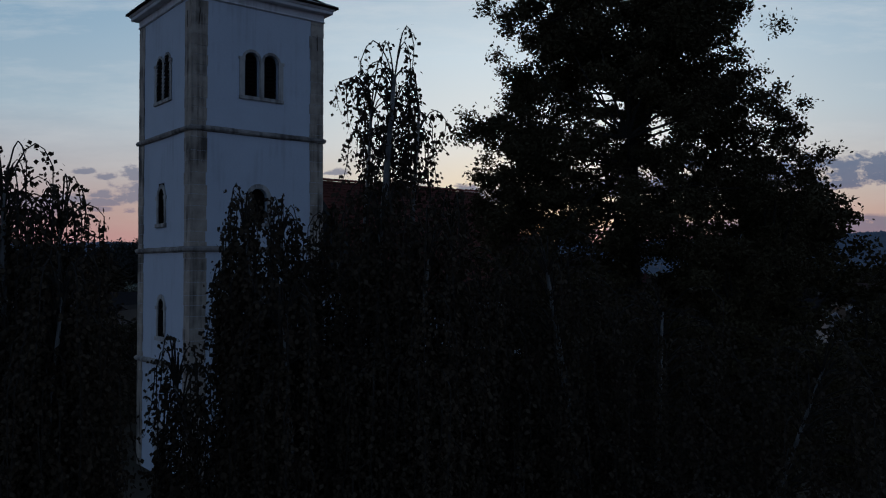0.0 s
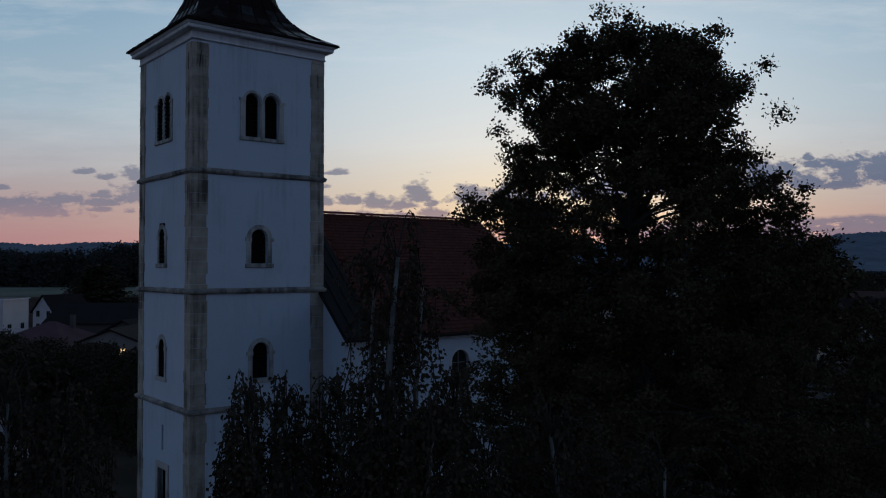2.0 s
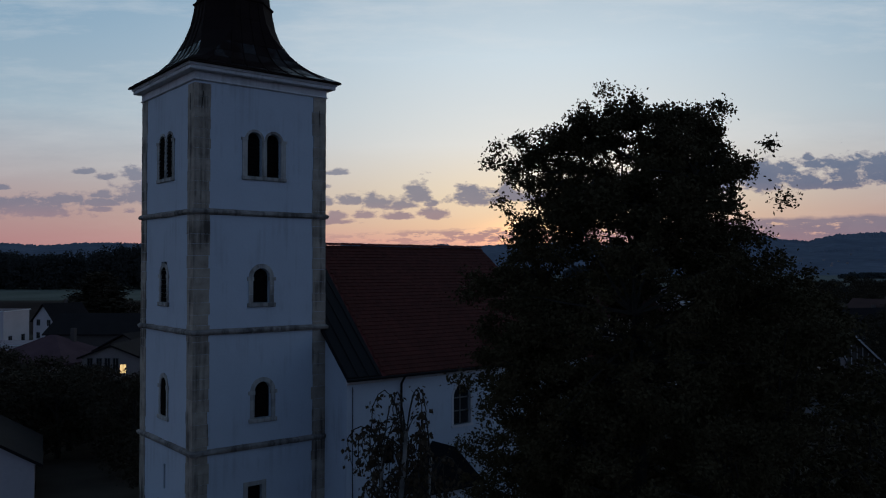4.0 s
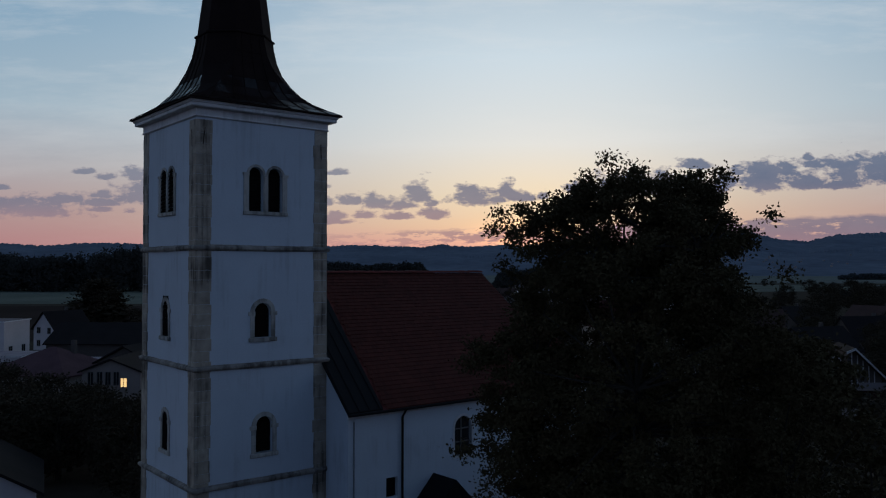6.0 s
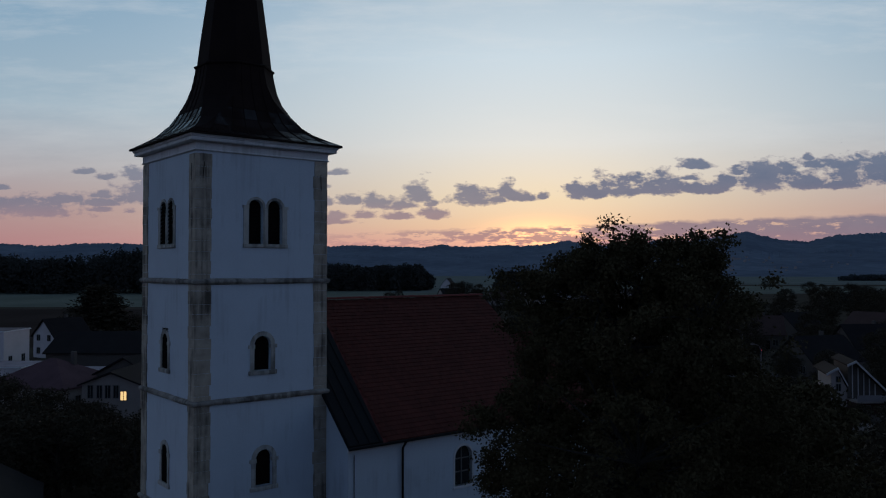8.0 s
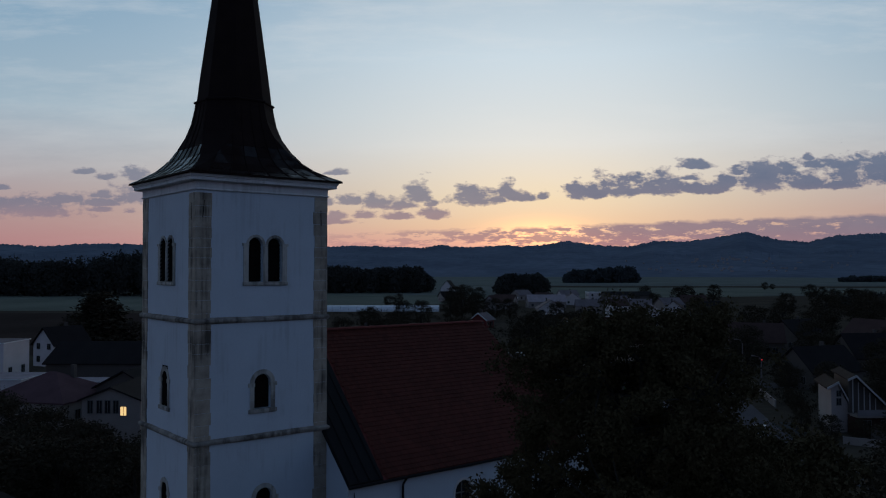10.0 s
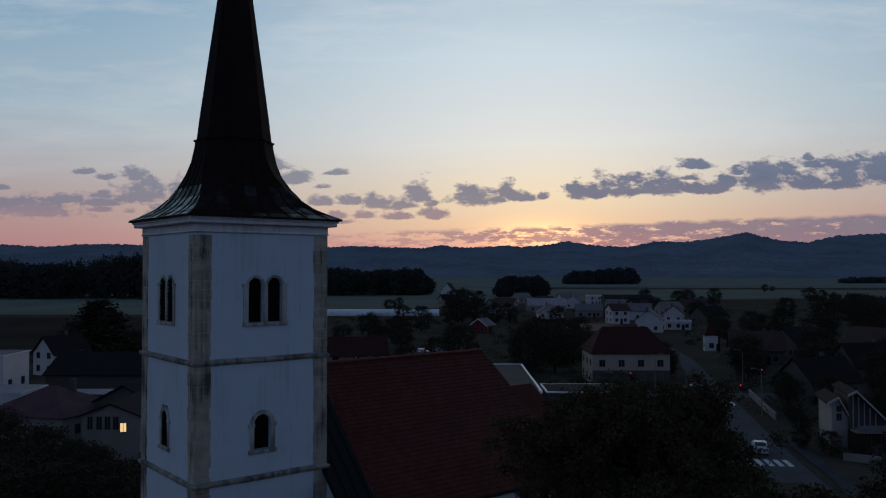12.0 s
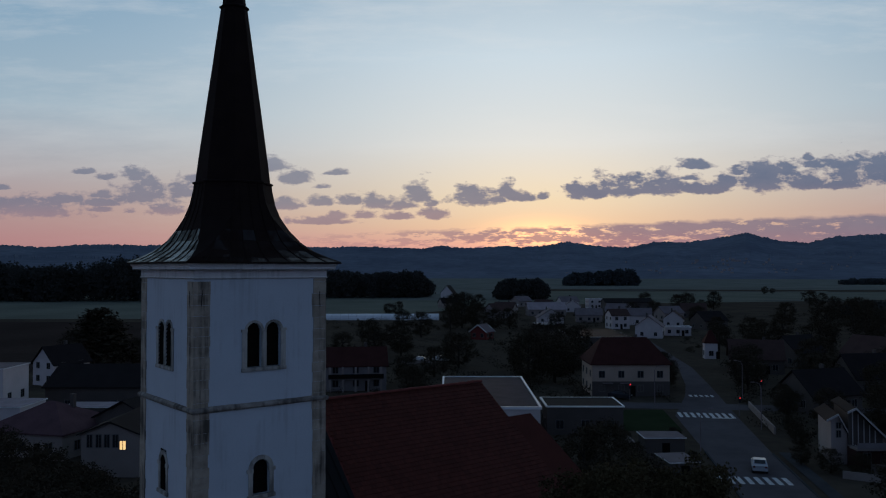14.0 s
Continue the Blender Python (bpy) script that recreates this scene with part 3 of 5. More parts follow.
# standing seams and sheet panels on the flared foot
random.seed(14)
for side in range(4):
    rot = Matrix.Translation((S / 2, S / 2, 0)) @ Matrix.Rotation(side * math.pi / 2, 4, "Z")
    lines = [-1.0] + [(k + 0.22 * math.sin(k * 3 + side)) / 3.9 for k in range(-3, 4)] + [1.0]
    for k, f in enumerate(lines[1:-1]):
        pts = []
        for h, c, z in PROFILE[1:]:
            if abs(f * h) > h - h * c:
                break
            pts.append((f * h, -h - 0.022, z + 0.02))
        if len(pts) > 1:
            part("seam", tube(bmesh.new(), pts, [0.020] * len(pts), 4), M["needle"], roof, m=rot)
    for f0, f1 in zip(lines, lines[1:]):
        for q0, q1 in ((1, 2), (2, 4), (4, 5), (5, 7), (7, 9)):
            rows = [p for p in PROFILE[q0:q1 + 1]]
            if any(max(f0 * h, -h + h * c) > min(f1 * h, h - h * c) - 0.08 for h, c, z in rows):
                continue
            bm = bmesh.new()
            grid_ = []
            for n_, (h, c, z) in enumerate(rows):
                xa, xb = max(f0 * h, -h + h * c) + 0.012, min(f1 * h, h - h * c) - 0.012
                lap = 0.016 if n_ == 0 else 0.008
                grid_.append([bm.verts.new((xa, -h - lap, z + lap)), bm.verts.new((xb, -h - lap, z + lap))])
            for g0, g1 in zip(grid_, grid_[1:]):
                bm.faces.new((g0[0], g0[1], g1[1], g1[0]))
            lip = [bm.verts.new((v.co.x, v.co.y + 0.03, v.co.z - 0.004)) for v in grid_[0]]
            bm.faces.new((lip[0], lip[1], grid_[0][1], grid_[0][0]))
            part("sheet_panel", bm, M["sheet"] if q1 < 6 else M["needle"], roof, m=rot)

# quoins: dressed corner stones
random.seed(5)
for cx, cy in ((0, 0), (S, 0), (0, S)):
    z = -0.2
    i = 0
    while z < 22.5:
        h = random.uniform(0.42, 0.62)
        z1 = min(z + h, 22.60)
        for zb in ZB:
            if z < zb + 0.16 and z1 > zb - 0.14:
                z1 = zb - 0.15 if z < zb - 0.3 else max(z1, zb + 0.17)
        a = random.uniform(0.68, 0.78)
        b = random.uniform(0.68, 0.78)
        e = 0.022 + random.uniform(0, 0.012)
        x0, x1 = (-e, a) if cx == 0 else (S - a, S + e)
        y0, y1 = (-e, b) if cy == 0 else (S - b, S + e)
        bm = bmesh.new()
        g = 0.006
        box(bm, x0, y0, z + g, x1, y1, z1 - g)
        if z1 - z > 0.1:
            part("quoin", bm, M["quoin"], tower)
        else:
            bm.free()
        z = z1

# thin dark bars added for the cracks near the tops of the quoins
for face, x, z, tilt in ((RIGHT, 0.36, 21.75, 6), (RIGHT, S - 0.34, 21.55, -2), (LEFT, S - 0.42, 21.65, -4)):
    bm = bmesh.new()
    box(bm, -0.014, -0.050, -0.40, 0.014, -0.03, 0.40, bevel=0.006)
    part("wall_anchor", bm, M["needle"], tower, "dark iron wall anchor", face @ pose(x, 0, z, 0, tilt, 0))

# nave, built against the tower
church = thing("church_nave", TOWER, "white church nave with a steep red tiled roof", "church")
EZ, RZ = 8.58, 15.22            # eaves and ridge
SY, NY, MID = -2.55, 14.55, 6.0
holes = [arch(1.2, 2.1, 13.9, 5.6), [(8.87, 4.15), (9.58, 4.15), (9.58, 5.15), (8.87, 5.15)]]
SOUTH = Matrix.Translation((0, SY, 0))
part("wall", wall_with(bmesh.new(), 6.62, 22.6, -0.3, EZ + 0.2, holes, 0.5), M["plaster"], church, "white plastered nave wall", SOUTH)
bm = bmesh.new()
pent = [(SY, -0.3), (NY, -0.3), (NY, EZ + 0.2), (MID, RZ - 0.25), (SY, EZ + 0.2)]
for x in (6.92, 22.55):
    bm.faces.new([bm.verts.new((x, y, z)) for y, z in pent])
vs = [bm.verts.new(p) for p in ((6.92, NY, -0.3), (22.55, NY, -0.3), (22.55, NY, EZ + 0.2), (6.92, NY, EZ + 0.2))]
bm.faces.new(vs)
part("gable_wall", bm, M["plaster"], church)

# roof of the nave: sheet-metal strip beside the tower, tile courses, ridge tiles


def roof_plane(bm, x0, x1, south, y_eave=-2.95, zr=RZ, ze=EZ, th=0.14, skew0=0.0, skew1=0.0):
    """One slope as a slab; its ends lean along the ridge by the skews."""
    ym = MID
    ye = y_eave if south else 2 * MID - y_eave
    pts = [(x0, ye, ze), (x1, ye, ze), (x1 + skew1, ym, zr), (x0 + skew0, ym, zr)]
    lo = [bm.verts.new(p) for p in pts]
    hi = [bm.verts.new((p[0], p[1], p[2] + th)) for p in pts]
    bm.faces.new(lo[::-1]), bm.faces.new(hi)
    for i in range(4):
        bm.faces.new((lo[i], lo[(i + 1) % 4], hi[(i + 1) % 4], hi[i]))
    return bm


for south in (True, False):
    part("roof_sheet", roof_plane(bmesh.new(), 6.36, 8.40, south, skew0=0.9, skew1=1.3), M["sheetnave"], church, "dark sheet-metal roof strip beside the tower")
    part("roof_deck", roof_plane(bmesh.new(), 8.40, 22.8, south, th=0.06, skew0=1.3), M["tile"], church)
for k in range(4):
    x = 6.42 + k * 0.6
    part("seam", tube(bmesh.new(), [(x, -2.95, EZ + 0.16), (x + 1.05, MID, RZ + 0.16)], [0.025, 0.025], 4), M["sheetnave"], church)


def tile_courses(x0, x1, y_eave, ze, zr, rows, wid, seed, skew):
    """Rows of flat tiles, each tile a slightly raised slab; joined as one piece of stuff."""
    rng = np.random.default_rng(seed)
    verts, faces = [], []
    run, rise = MID - y_eave, zr - ze
    n = int((x1 - x0) / wid)
    for r in range(rows):
        f0, f1 = r / rows, min((r + 1.15) / rows, 1)
        for c in range(n):
            xa = x0 + (c + 0.5 * (r % 2)) * wid
            xb = min(xa + wid * 0.95, x1)
            if xa >= x1 or xa < x0 + skew * f1:
                continue
            lift = 0.075 + rng.uniform(-0.008, 0.012)
            base = len(verts)
            for f, l in ((f0, lift + 0.035), (f1, lift)):
                y, z = y_eave + run * f, ze + rise * f
                verts += [(xa, y, z + l), (xb, y, z + l)]
            y, z = y_eave + run * f0, ze + rise * f0
            verts += [(xa, y + 0.01, z + 0.05), (xb, y + 0.01, z + 0.05)]
            faces += [(base, base + 1, base + 3, base + 2), (base + 4, base + 5, base + 1, base)]
    me = bpy.data.meshes.new("tiles")
    me.from_pydata(verts, [], faces)
    me.materials.append(M["tilerow"])
    return me


def island_material(name, a, b, rough):
    """Every loose piece its own shade."""
    m = bpy.data.materials.new(name)
    m.use_nodes = True
    nt = m.node_tree
    p = nt.nodes["Principled BSDF"]
    geo = nt.nodes.new("ShaderNodeNewGeometry")
    tc = nt.nodes.new("ShaderNodeTexCoord")
    n1 = nt.nodes.new("ShaderNodeTexNoise")
    n1.inputs["Scale"].default_value, n1.inputs["Detail"].default_value = 0.5, 6
    nt.links.new(tc.outputs["Object"], n1.inputs["Vector"])
    ad = nt.nodes.new("ShaderNodeMath")
    ad.operation = "MULTIPLY_ADD"
    ad.inputs[1].default_value = 0.55
    nt.links.new(geo.outputs["Random Per Island"], ad.inputs[0])
    sub = nt.nodes.new("ShaderNodeMath")
    sub.operation = "SUBTRACT"
    sub.inputs[1].default_value = 0.28
    nt.links.new(n1.outputs[0], sub.inputs[0])
    nt.links.new(sub.outputs[0], ad.inputs[2])
    mix = nt.nodes.new("ShaderNodeMix")
    mix.data_type = "RGBA"
    mix.inputs[6].default_value, mix.inputs[7].default_value = (*a, 1), (*b, 1)
    nt.links.new(ad.outputs[0], mix.inputs[0])
    nt.links.new(mix.outputs[2], p.inputs["Base Color"])
    p.inputs["Roughness"].default_value = rough
    p.inputs["Specular IOR Level"].default_value = 0.12
    return m


M["tilerow"] = island_material("weathered_red_tiles", (0.060, 0.017, 0.013), (0.108, 0.030, 0.022), 0.85)
ob = new("roof_tiles", tile_courses(8.42, 22.82, -3.0, EZ + 0.02, RZ + 0.02, 36, 0.24, 3, 1.3))
ob.parent = church
tagged(ob, "weathered red clay roof tiles", kind="stuff")
ridge_bm = bmesh.new()
loft(ridge_bm, [[(x, 0.15 * math.cos(a), 0.13 * math.sin(a) * s) for a in [math.pi * k / 6 for k in range(7)]] for x, s in ((0, 0.9), (0.03, 1.12), (0.06, 1.05), (0.42, 0.92))], closed=False, caps=False)
ridge_me = bpy.data.meshes.new("ridge_tile")
ridge_bm.to_mesh(ridge_me)
ridge_bm.free()
ridge_me.materials.append(M["tile"])
random.seed(8)
for k in range(41):
    shared("ridge_tile", ridge_me, church, pose(7.0 + 0.385 * k, MID, RZ + 0.12 + random.uniform(-0.012, 0.012), 0, random.uniform(-2, 2), random.uniform(-1.5, 1.5)))
# eaves: cornice and gutter, downpipe, window
part("eaves_cornice", loft(bmesh.new(), [[(x, y, z) for y, z in ((SY + 0.02, EZ - 0.28), (SY - 0.10, EZ - 0.24), (SY - 0.22, EZ - 0.06), (SY - 0.22, EZ + 0.16), (SY + 0.02, EZ + 0.30))] for x in (6.58, 22.65)]), M["cornice"], church)
part("gutter", tube(bmesh.new(), [(6.36, -3.02, EZ + 0.0), (22.8, -3.02, EZ + 0.0)], [0.075, 0.075], 8), M["sheetnave"], church, "dark metal gutter")
part("downpipe", tube(bmesh.new(), [(9.80, -3.0, EZ - 0.02), (9.80, -2.66, EZ - 0.45), (9.80, -2.64, 0)], [0.06, 0.06, 0.06], 8), M["sheetnave"], church, "dark metal downpipe")
part("lightning_rod", tube(bmesh.new(), [(6.95, -2.58, EZ - 0.4), (6.95, -2.58, 0)], [0.02, 0.02], 5), M["sheetnave"], church)
win = part("arched_window", boxed(13.15, SY - 0.08, 5.46, 14.65, SY + 0.2, 5.6, bevel=0.02), M["cornice"], church, "arched nave window with a glazing grid in a white surround")
ol = arch(1.2, 2.1, 13.9, 5.6)
bm = bmesh.new()
strip_frame(bm, ol, ring_poly(ol, 0.12), -0.03, 0.3)
part("window_frame", bm, M["cornice"], win, m=SOUTH)
bm = bmesh.new()
bm.faces.new([bm.verts.new((x, 0.22, z)) for x, z in ol])
part("pane", bm, M["glass"], win, m=SOUTH)
part("glazing_bar", boxed(13.87, SY + 0.16, 5.6, 13.93, SY + 0.21, 7.68), M["winframe"], win)
for z in (6.3, 7.0):
    part("glazing_bar", boxed(13.3, SY + 0.16, z - 0.03, 14.5, SY + 0.21, z + 0.03), M["winframe"], win)
part("side_window", boxed(8.84, SY + 0.24, 4.12, 9.61, SY + 0.3, 5.18), M["dark"], church, "small dark window")
# south porch with a pointed roof
porch = part("porch", boxed(10.3, SY - 1.6, -0.2, 13.4, SY - 0.02, 3.0), M["plaster"], church, "small porch with a dark pointed roof")
bm = bmesh.new()
loft(bm, [[(9.75, y, 2.8), (13.95, y, 2.8), (11.85, y, 4.98)] for y in (SY - 1.9, SY - 0.03)])
part("porch_roof", bm, M["sheetnave"], porch)
# choir: lower and narrower, hipped end
bm = bmesh.new()
box(bm, 22.6, 2.2, -0.3, 29.4, 9.8, 8.0)
part("choir_wall", bm, M["plaster"], church)
bm = bmesh.new()
b4_ = [bm.verts.new(p) for p in ((22.6, 1.75, 7.8), (29.8, 1.75, 7.8), (29.8, 10.25, 7.8), (22.6, 10.25, 7.8))]
r2 = [bm.verts.new(p) for p in ((22.6, MID, 12.65), (27.6, MID, 12.65))]
bm.faces.new((b4_[0], b4_[1], r2[1], r2[0])), bm.faces.new((b4_[1], b4_[2], r2[1])), bm.faces.new((b4_[2], b4_[3], r2[0], r2[1])), bm.faces.new((b4_[3], b4_[0], r2[0])), bm.faces.new(b4_[::-1])
part("choir_roof", bm, M["tilerow"], church, "red tiled hipped choir roof")

# ---- trees ----
def leaf_object(name, c, size, mat, parent, droop=0.0, aspect=0.62, kind="", label="", seed=1):
    """Many small leaves at the points c, each a folded rhomb of its own size and turn."""
    rng = np.random.default_rng(seed)
    n = len(c)
    ax = rng.normal(size=(n, 3))
    ax[:, 2] = ax[:, 2] * (1 - droop) - droop * 1.6
    ax /= np.linalg.norm(ax, axis=1)[:, None]
    sd = np.cross(ax, rng.normal(size=(n, 3)))
    sd /= np.linalg.norm(sd, axis=1)[:, None] + 1e-9
    s = (size * rng.uniform(0.65, 1.3, n))[:, None]
    c = np.asarray(c)
    v = np.empty((n, 4, 3))
    v[:, 0], v[:, 2] = c, c + ax * s
    v[:, 1] = c + ax * s * 0.42 + sd * s * aspect * 0.5
    v[:, 3] = c + ax * s * 0.42 - sd * s * aspect * 0.5
    me = bpy.data.meshes.new(name)
    me.vertices.add(4 * n)
    me.vertices.foreach_set("co", v.ravel())
    me.loops.add(4 * n)
    me.loops.foreach_set("vertex_index", np.arange(4 * n, dtype=np.int32))
    me.polygons.add(n)
    me.polygons.foreach_set("loop_start", np.arange(0, 4 * n, 4, dtype=np.int32))
    me.update(calc_edges=True)
    me.materials.append(mat)
    ob = new(name, me)
    if parent:
        ob.parent = parent
    if label:
        ob["label"] = label
    if kind:
        ob["kind"] = kind
    return ob


def bezier(a, b, c, n=6):
    a, b, c = Vector(a), Vector(b), Vector(c)
    return [a * (1 - t) ** 2 + b * 2 * t * (1 - t) + c * t * t for t in (i / n for i in range(n + 1))]


def broad_tree(name, at, height, outline, seed, label, leaves=330, clumps=230, leaf=0.15, spread=(0.62, 0.62, 0.34), trunk_r=0.38, mat="leaf", lean=(0, 0), low_bias=0.0):
    """A spreading tree. outline: rows of (height, reach -x, reach +x, reach y) about the trunk; clumps of leaves sit on branch ends."""
    rng = random.Random(seed)
    nrng = np.random.default_rng(seed)
    t = thing(name, pose(*at), label, "tree")
    zs = [o[0] for o in outline]
    tops = []
    while len(tops) < clumps:
        z = rng.uniform(zs[0], zs[-1])
        left, right, deep = (float(np.interp(z, zs, [o[k] for o in outline])) for k in (1, 2, 3))
        a = rng.uniform(0, 2 * math.pi)
        f = rng.uniform(0.25, 1.0) ** 0.55
        x = math.cos(a) * f * (right if math.cos(a) > 0 else left)
        y = math.sin(a) * f * deep
        if rng.random() < low_bias * (z - zs[0]) / (zs[-1] - zs[0]):
            continue
        tops.append(Vector((x, y, z)))
    tb = bmesh.new()
    crown_z = zs[0]
    trunk = bezier((0, 0, -0.3), (lean[0] * 0.3, lean[1] * 0.3, height * 0.45), (lean[0], lean[1], height * 0.93), 10)
    tube(tb, trunk, [trunk_r * (1 - 0.92 * i / 10) ** 0.9 + 0.01 for i in range(11)], 9)
    part("trunk", tb, M["bark"], t)
    lb = bmesh.new()
    mains = []
    for k in range(13):
        i = 3 + int(k * 6.5 / 13)
        p = trunk[min(i, 9)]
        a = k * 2.4 + rng.uniform(-0.4, 0.4)
        z = min(p.z + rng.uniform(1.0, 3.2) * height / 18, zs[-1] - 0.5)
        left, right, deep = (float(np.interp(z, zs, [o[j] for o in outline])) for j in (1, 2, 3))
        e = Vector((math.cos(a) * (right if math.cos(a) > 0 else left) * 0.72, math.sin(a) * deep * 0.72, z))
        mid = p.lerp(e, 0.5) + Vector((0, 0, -0.25 * height / 18))
        pts = bezier(p, mid, e, 6)
        r0 = trunk_r * 0.42 * (1 - 0.5 * k / 13)
        part("limb", tube(bmesh.new(), pts, [r0 * (1 - 0.8 * j / 6) for j in range(7)], 6), M["bark"], t)
        mains += pts[2:]
    mains += trunk[4:]
    for c in tops:
        p = min(mains, key=lambda q: (q - c).length + (0.6 if q.z > c.z else 0))
        mid = p.lerp(c, 0.5) + Vector((rng.uniform(-0.2, 0.2), rng.uniform(-0.2, 0.2), rng.uniform(-0.1, 0.25)))
        tube(lb, bezier(p, mid, c, 3), [0.05, 0.035, 0.022, 0.012], 4)
    tagged(part("twig_mass", lb, M["bark"], t), kind="stuff")
    pts = []
    for c in tops:
        k = rng.uniform(0.7, 1.35)
        n = int(leaves * k)
        q = nrng.normal(size=(n, 3)) * np.array(spread) * k * 0.62
        # leaves hang in a few flat sprays inside a clump
        sprays = nrng.normal(size=(5, 3)) * np.array(spread) * k * 0.75
        q = q * 0.40 + sprays[nrng.integers(0, 5, n)]
        pts.append(q + np.array(c))
    leaf_object("crown", np.concatenate(pts), leaf, M[mat], t, 0.15, seed=seed)
    return t


def weeping_birch(name, at, leaders, seed, label, strands=235, leaf=0.056):
    """leaders: rows of (x, y, top height, reach, openness of the top); whip-like twigs arch over and hang down, hung with small leaves."""
    rng = random.Random(seed)
    t = thing(name, pose(*at), label, "birch tree")
    lb = bmesh.new()
    lp = []
    first = True
    for x, y, h, reach, open_top in leaders:
        start = (0, 0, -0.3) if first else (x * 0.35, y * 0.35, h * 0.35)
        trunk = bezier(start, (x * 0.4 + rng.uniform(-0.2, 0.2), y * 0.4, h * 0.55), (x, y, h - 0.45), 12)
        r0 = 0.17 if first else 0.10
        part("trunk" if first else "stem", tube(bmesh.new(), trunk, [r0 * (1 - 0.93 * i / 12) + 0.008 for i in range(13)], 8), M["birchbark"], t, "pale peeling birch bark")
        first = False
        for k in range(int(strands * (0.11 if open_top > 0.8 else 1))):
            f = rng.random() ** 0.75
            f *= 0.3 if open_top > 0.8 else 1
            zt = h - 0.1 - f * 5.0
            i = next(j for j in range(12) if trunk[j + 1].z >= min(zt, h - 0.5))
            p = trunk[i].lerp(trunk[i + 1], min(1, (min(zt, h - 0.5) - trunk[i].z) / (trunk[i + 1].z - trunk[i].z)))
            a = rng.uniform(0, 2 * math.pi)
            r = reach * (0.25 + 0.75 * rng.random() ** 0.6) * max(open_top, 0.45 + 0.75 * min(1, f * 2.2))
            if open_top > 0.8:
                r *= 1.0 - 1.6 * f
            up = rng.uniform(0.25, 0.95) * (1 - 0.55 * f)
            mid = p + Vector((math.cos(a) * r * 0.55, math.sin(a) * r * 0.55, up))
            e = p + Vector((math.cos(a) * r, math.sin(a) * r, up * 0.35))
            arc = bezier(p, mid, e, 5)
            length = rng.uniform(0.6, 2.3) * (0.75 + 0.5 * f) * (0.62 - 0.3 * min(1, r / reach) if open_top > 0.8 else 1)
            sway = Vector((rng.uniform(-0.18, 0.18), rng.uniform(-0.18, 0.18), 0))
            hang = [e + sway * (j / 6) ** 2 + Vector((0, 0, -length * j / 6)) for j in range(1, 7)]
            pts = arc + hang
            tube(lb, pts, [0.010 - 0.0075 * j / (len(pts) - 1) for j in range(len(pts))], 3)
            bare = 0.35 if f < 0.12 else 0.05
            run = arc[2:] + hang
            for j in range(len(run) - 1):
                seg = (run[j + 1] - run[j]).length
                if j < 3 and rng.random() < bare:
                    continue
                for _ in range(max(1, int(seg * 62))):
                    q = run[j].lerp(run[j + 1], rng.random())
                    lp.append((q.x + rng.gauss(0, 0.042), q.y + rng.gauss(0, 0.042), q.z + rng.gauss(0, 0.02)))
    tagged(part("twig_mass", lb, M["bark"], t), kind="stuff")
    leaf_object("crown", np.array(lp), leaf, M["birchleaf"], t, 0.75, 0.78, seed=seed)
    return t


broad_tree("linden_tree", (4.9, 20.6, 0), 17.9,
           [(4.5, 2.4, 3.6, 3.0), (8.0, 3.9, 4.8, 4.0), (10.8, 3.9, 4.5, 4.2), (12.0, 3.6, 4.0, 4.0), (13.4, 3.8, 3.7, 3.8), (14.2, 3.3, 3.2, 3.5), (15.3, 2.85, 2.4, 3.1), (16.4, 2.8, 2.2, 2.7), (17.1, 2.75, 2.3, 2.2), (17.45, 2.2, 1.9, 1.5), (17.65, 1.0, 1.0, 0.9)],
           11, "tall dense dark green broadleaf tree beside the church", clumps=600, leaves=700, leaf=0.088, spread=(0.50, 0.50, 0.36))
broad_tree("maple_tree", (12.4, 29.5, -0.2), 13.4,
           [(3.0, 3.2, 3.0, 3.4), (7.0, 4.0, 3.6, 4.2), (11.0, 3.0, 2.6, 3.2), (13.0, 1.2, 1.0, 1.4)], 12, "rounded dark green tree near the road", clumps=130, leaves=330, leaf=0.19, spread=(0.8, 0.8, 0.5))
weeping_birch("weeping_birch", (-0.9, 8.9, 0),
              [(0.52, 0.0, 12.63, 0.55, 1.0), (0.25, 0.25, 12.4, 0.5, 1.0), (0.78, 0.2, 12.3, 0.45, 1.0), (-1.05, -0.2, 10.95, 0.40, 0), (-0.75, 0.2, 10.88, 0.5, 0), (-1.25, 0.1, 10.25, 0.5, 0), (1.15, 0.3, 10.95, 0.85, 0.2), (-0.2, 0.9, 10.85, 0.9, 0.1), (0.9, -0.3, 10.7, 0.9, 0),
               (0.4, -0.2, 10.95, 0.7, 0.1), (-0.55, -0.6, 10.0, 0.8, 0), (-1.7, -0.4, 9.35, 0.5, 0)], 21, "slender weeping birch with hanging leafy twigs")
weeping_birch("birch_tree", (-4.1, 7.6, 0), [(0.15, 0.1, 11.25, 0.8, 0.35), (0.6, 0.3, 10.95, 0.75, 0.35), (-0.5, 0.3, 11.15, 1.0, 0.4), (0.85, -0.2, 10.3, 0.7, 0), (0.8, 0.2, 9.0, 0.5, 0), (-1.4, 0.2, 10.2, 1.0, 0)], 22, "weeping birch with small dark leaves", strands=270, leaf=0.051)
weeping_birch("young_birch", (2.3, 10.0, 0), [(-0.9, 0.0, 10.5, 1.2, 0.4), (-1.7, -0.3, 10.2, 0.9, 0), (-1.9, 0.3, 9.2, 1.0, 0), (0.6, 0.4, 10.0, 1.4, 0), (2.2, -0.5, 9.4, 1.5, 0)], 23, "low weeping birch beside the taller tree")

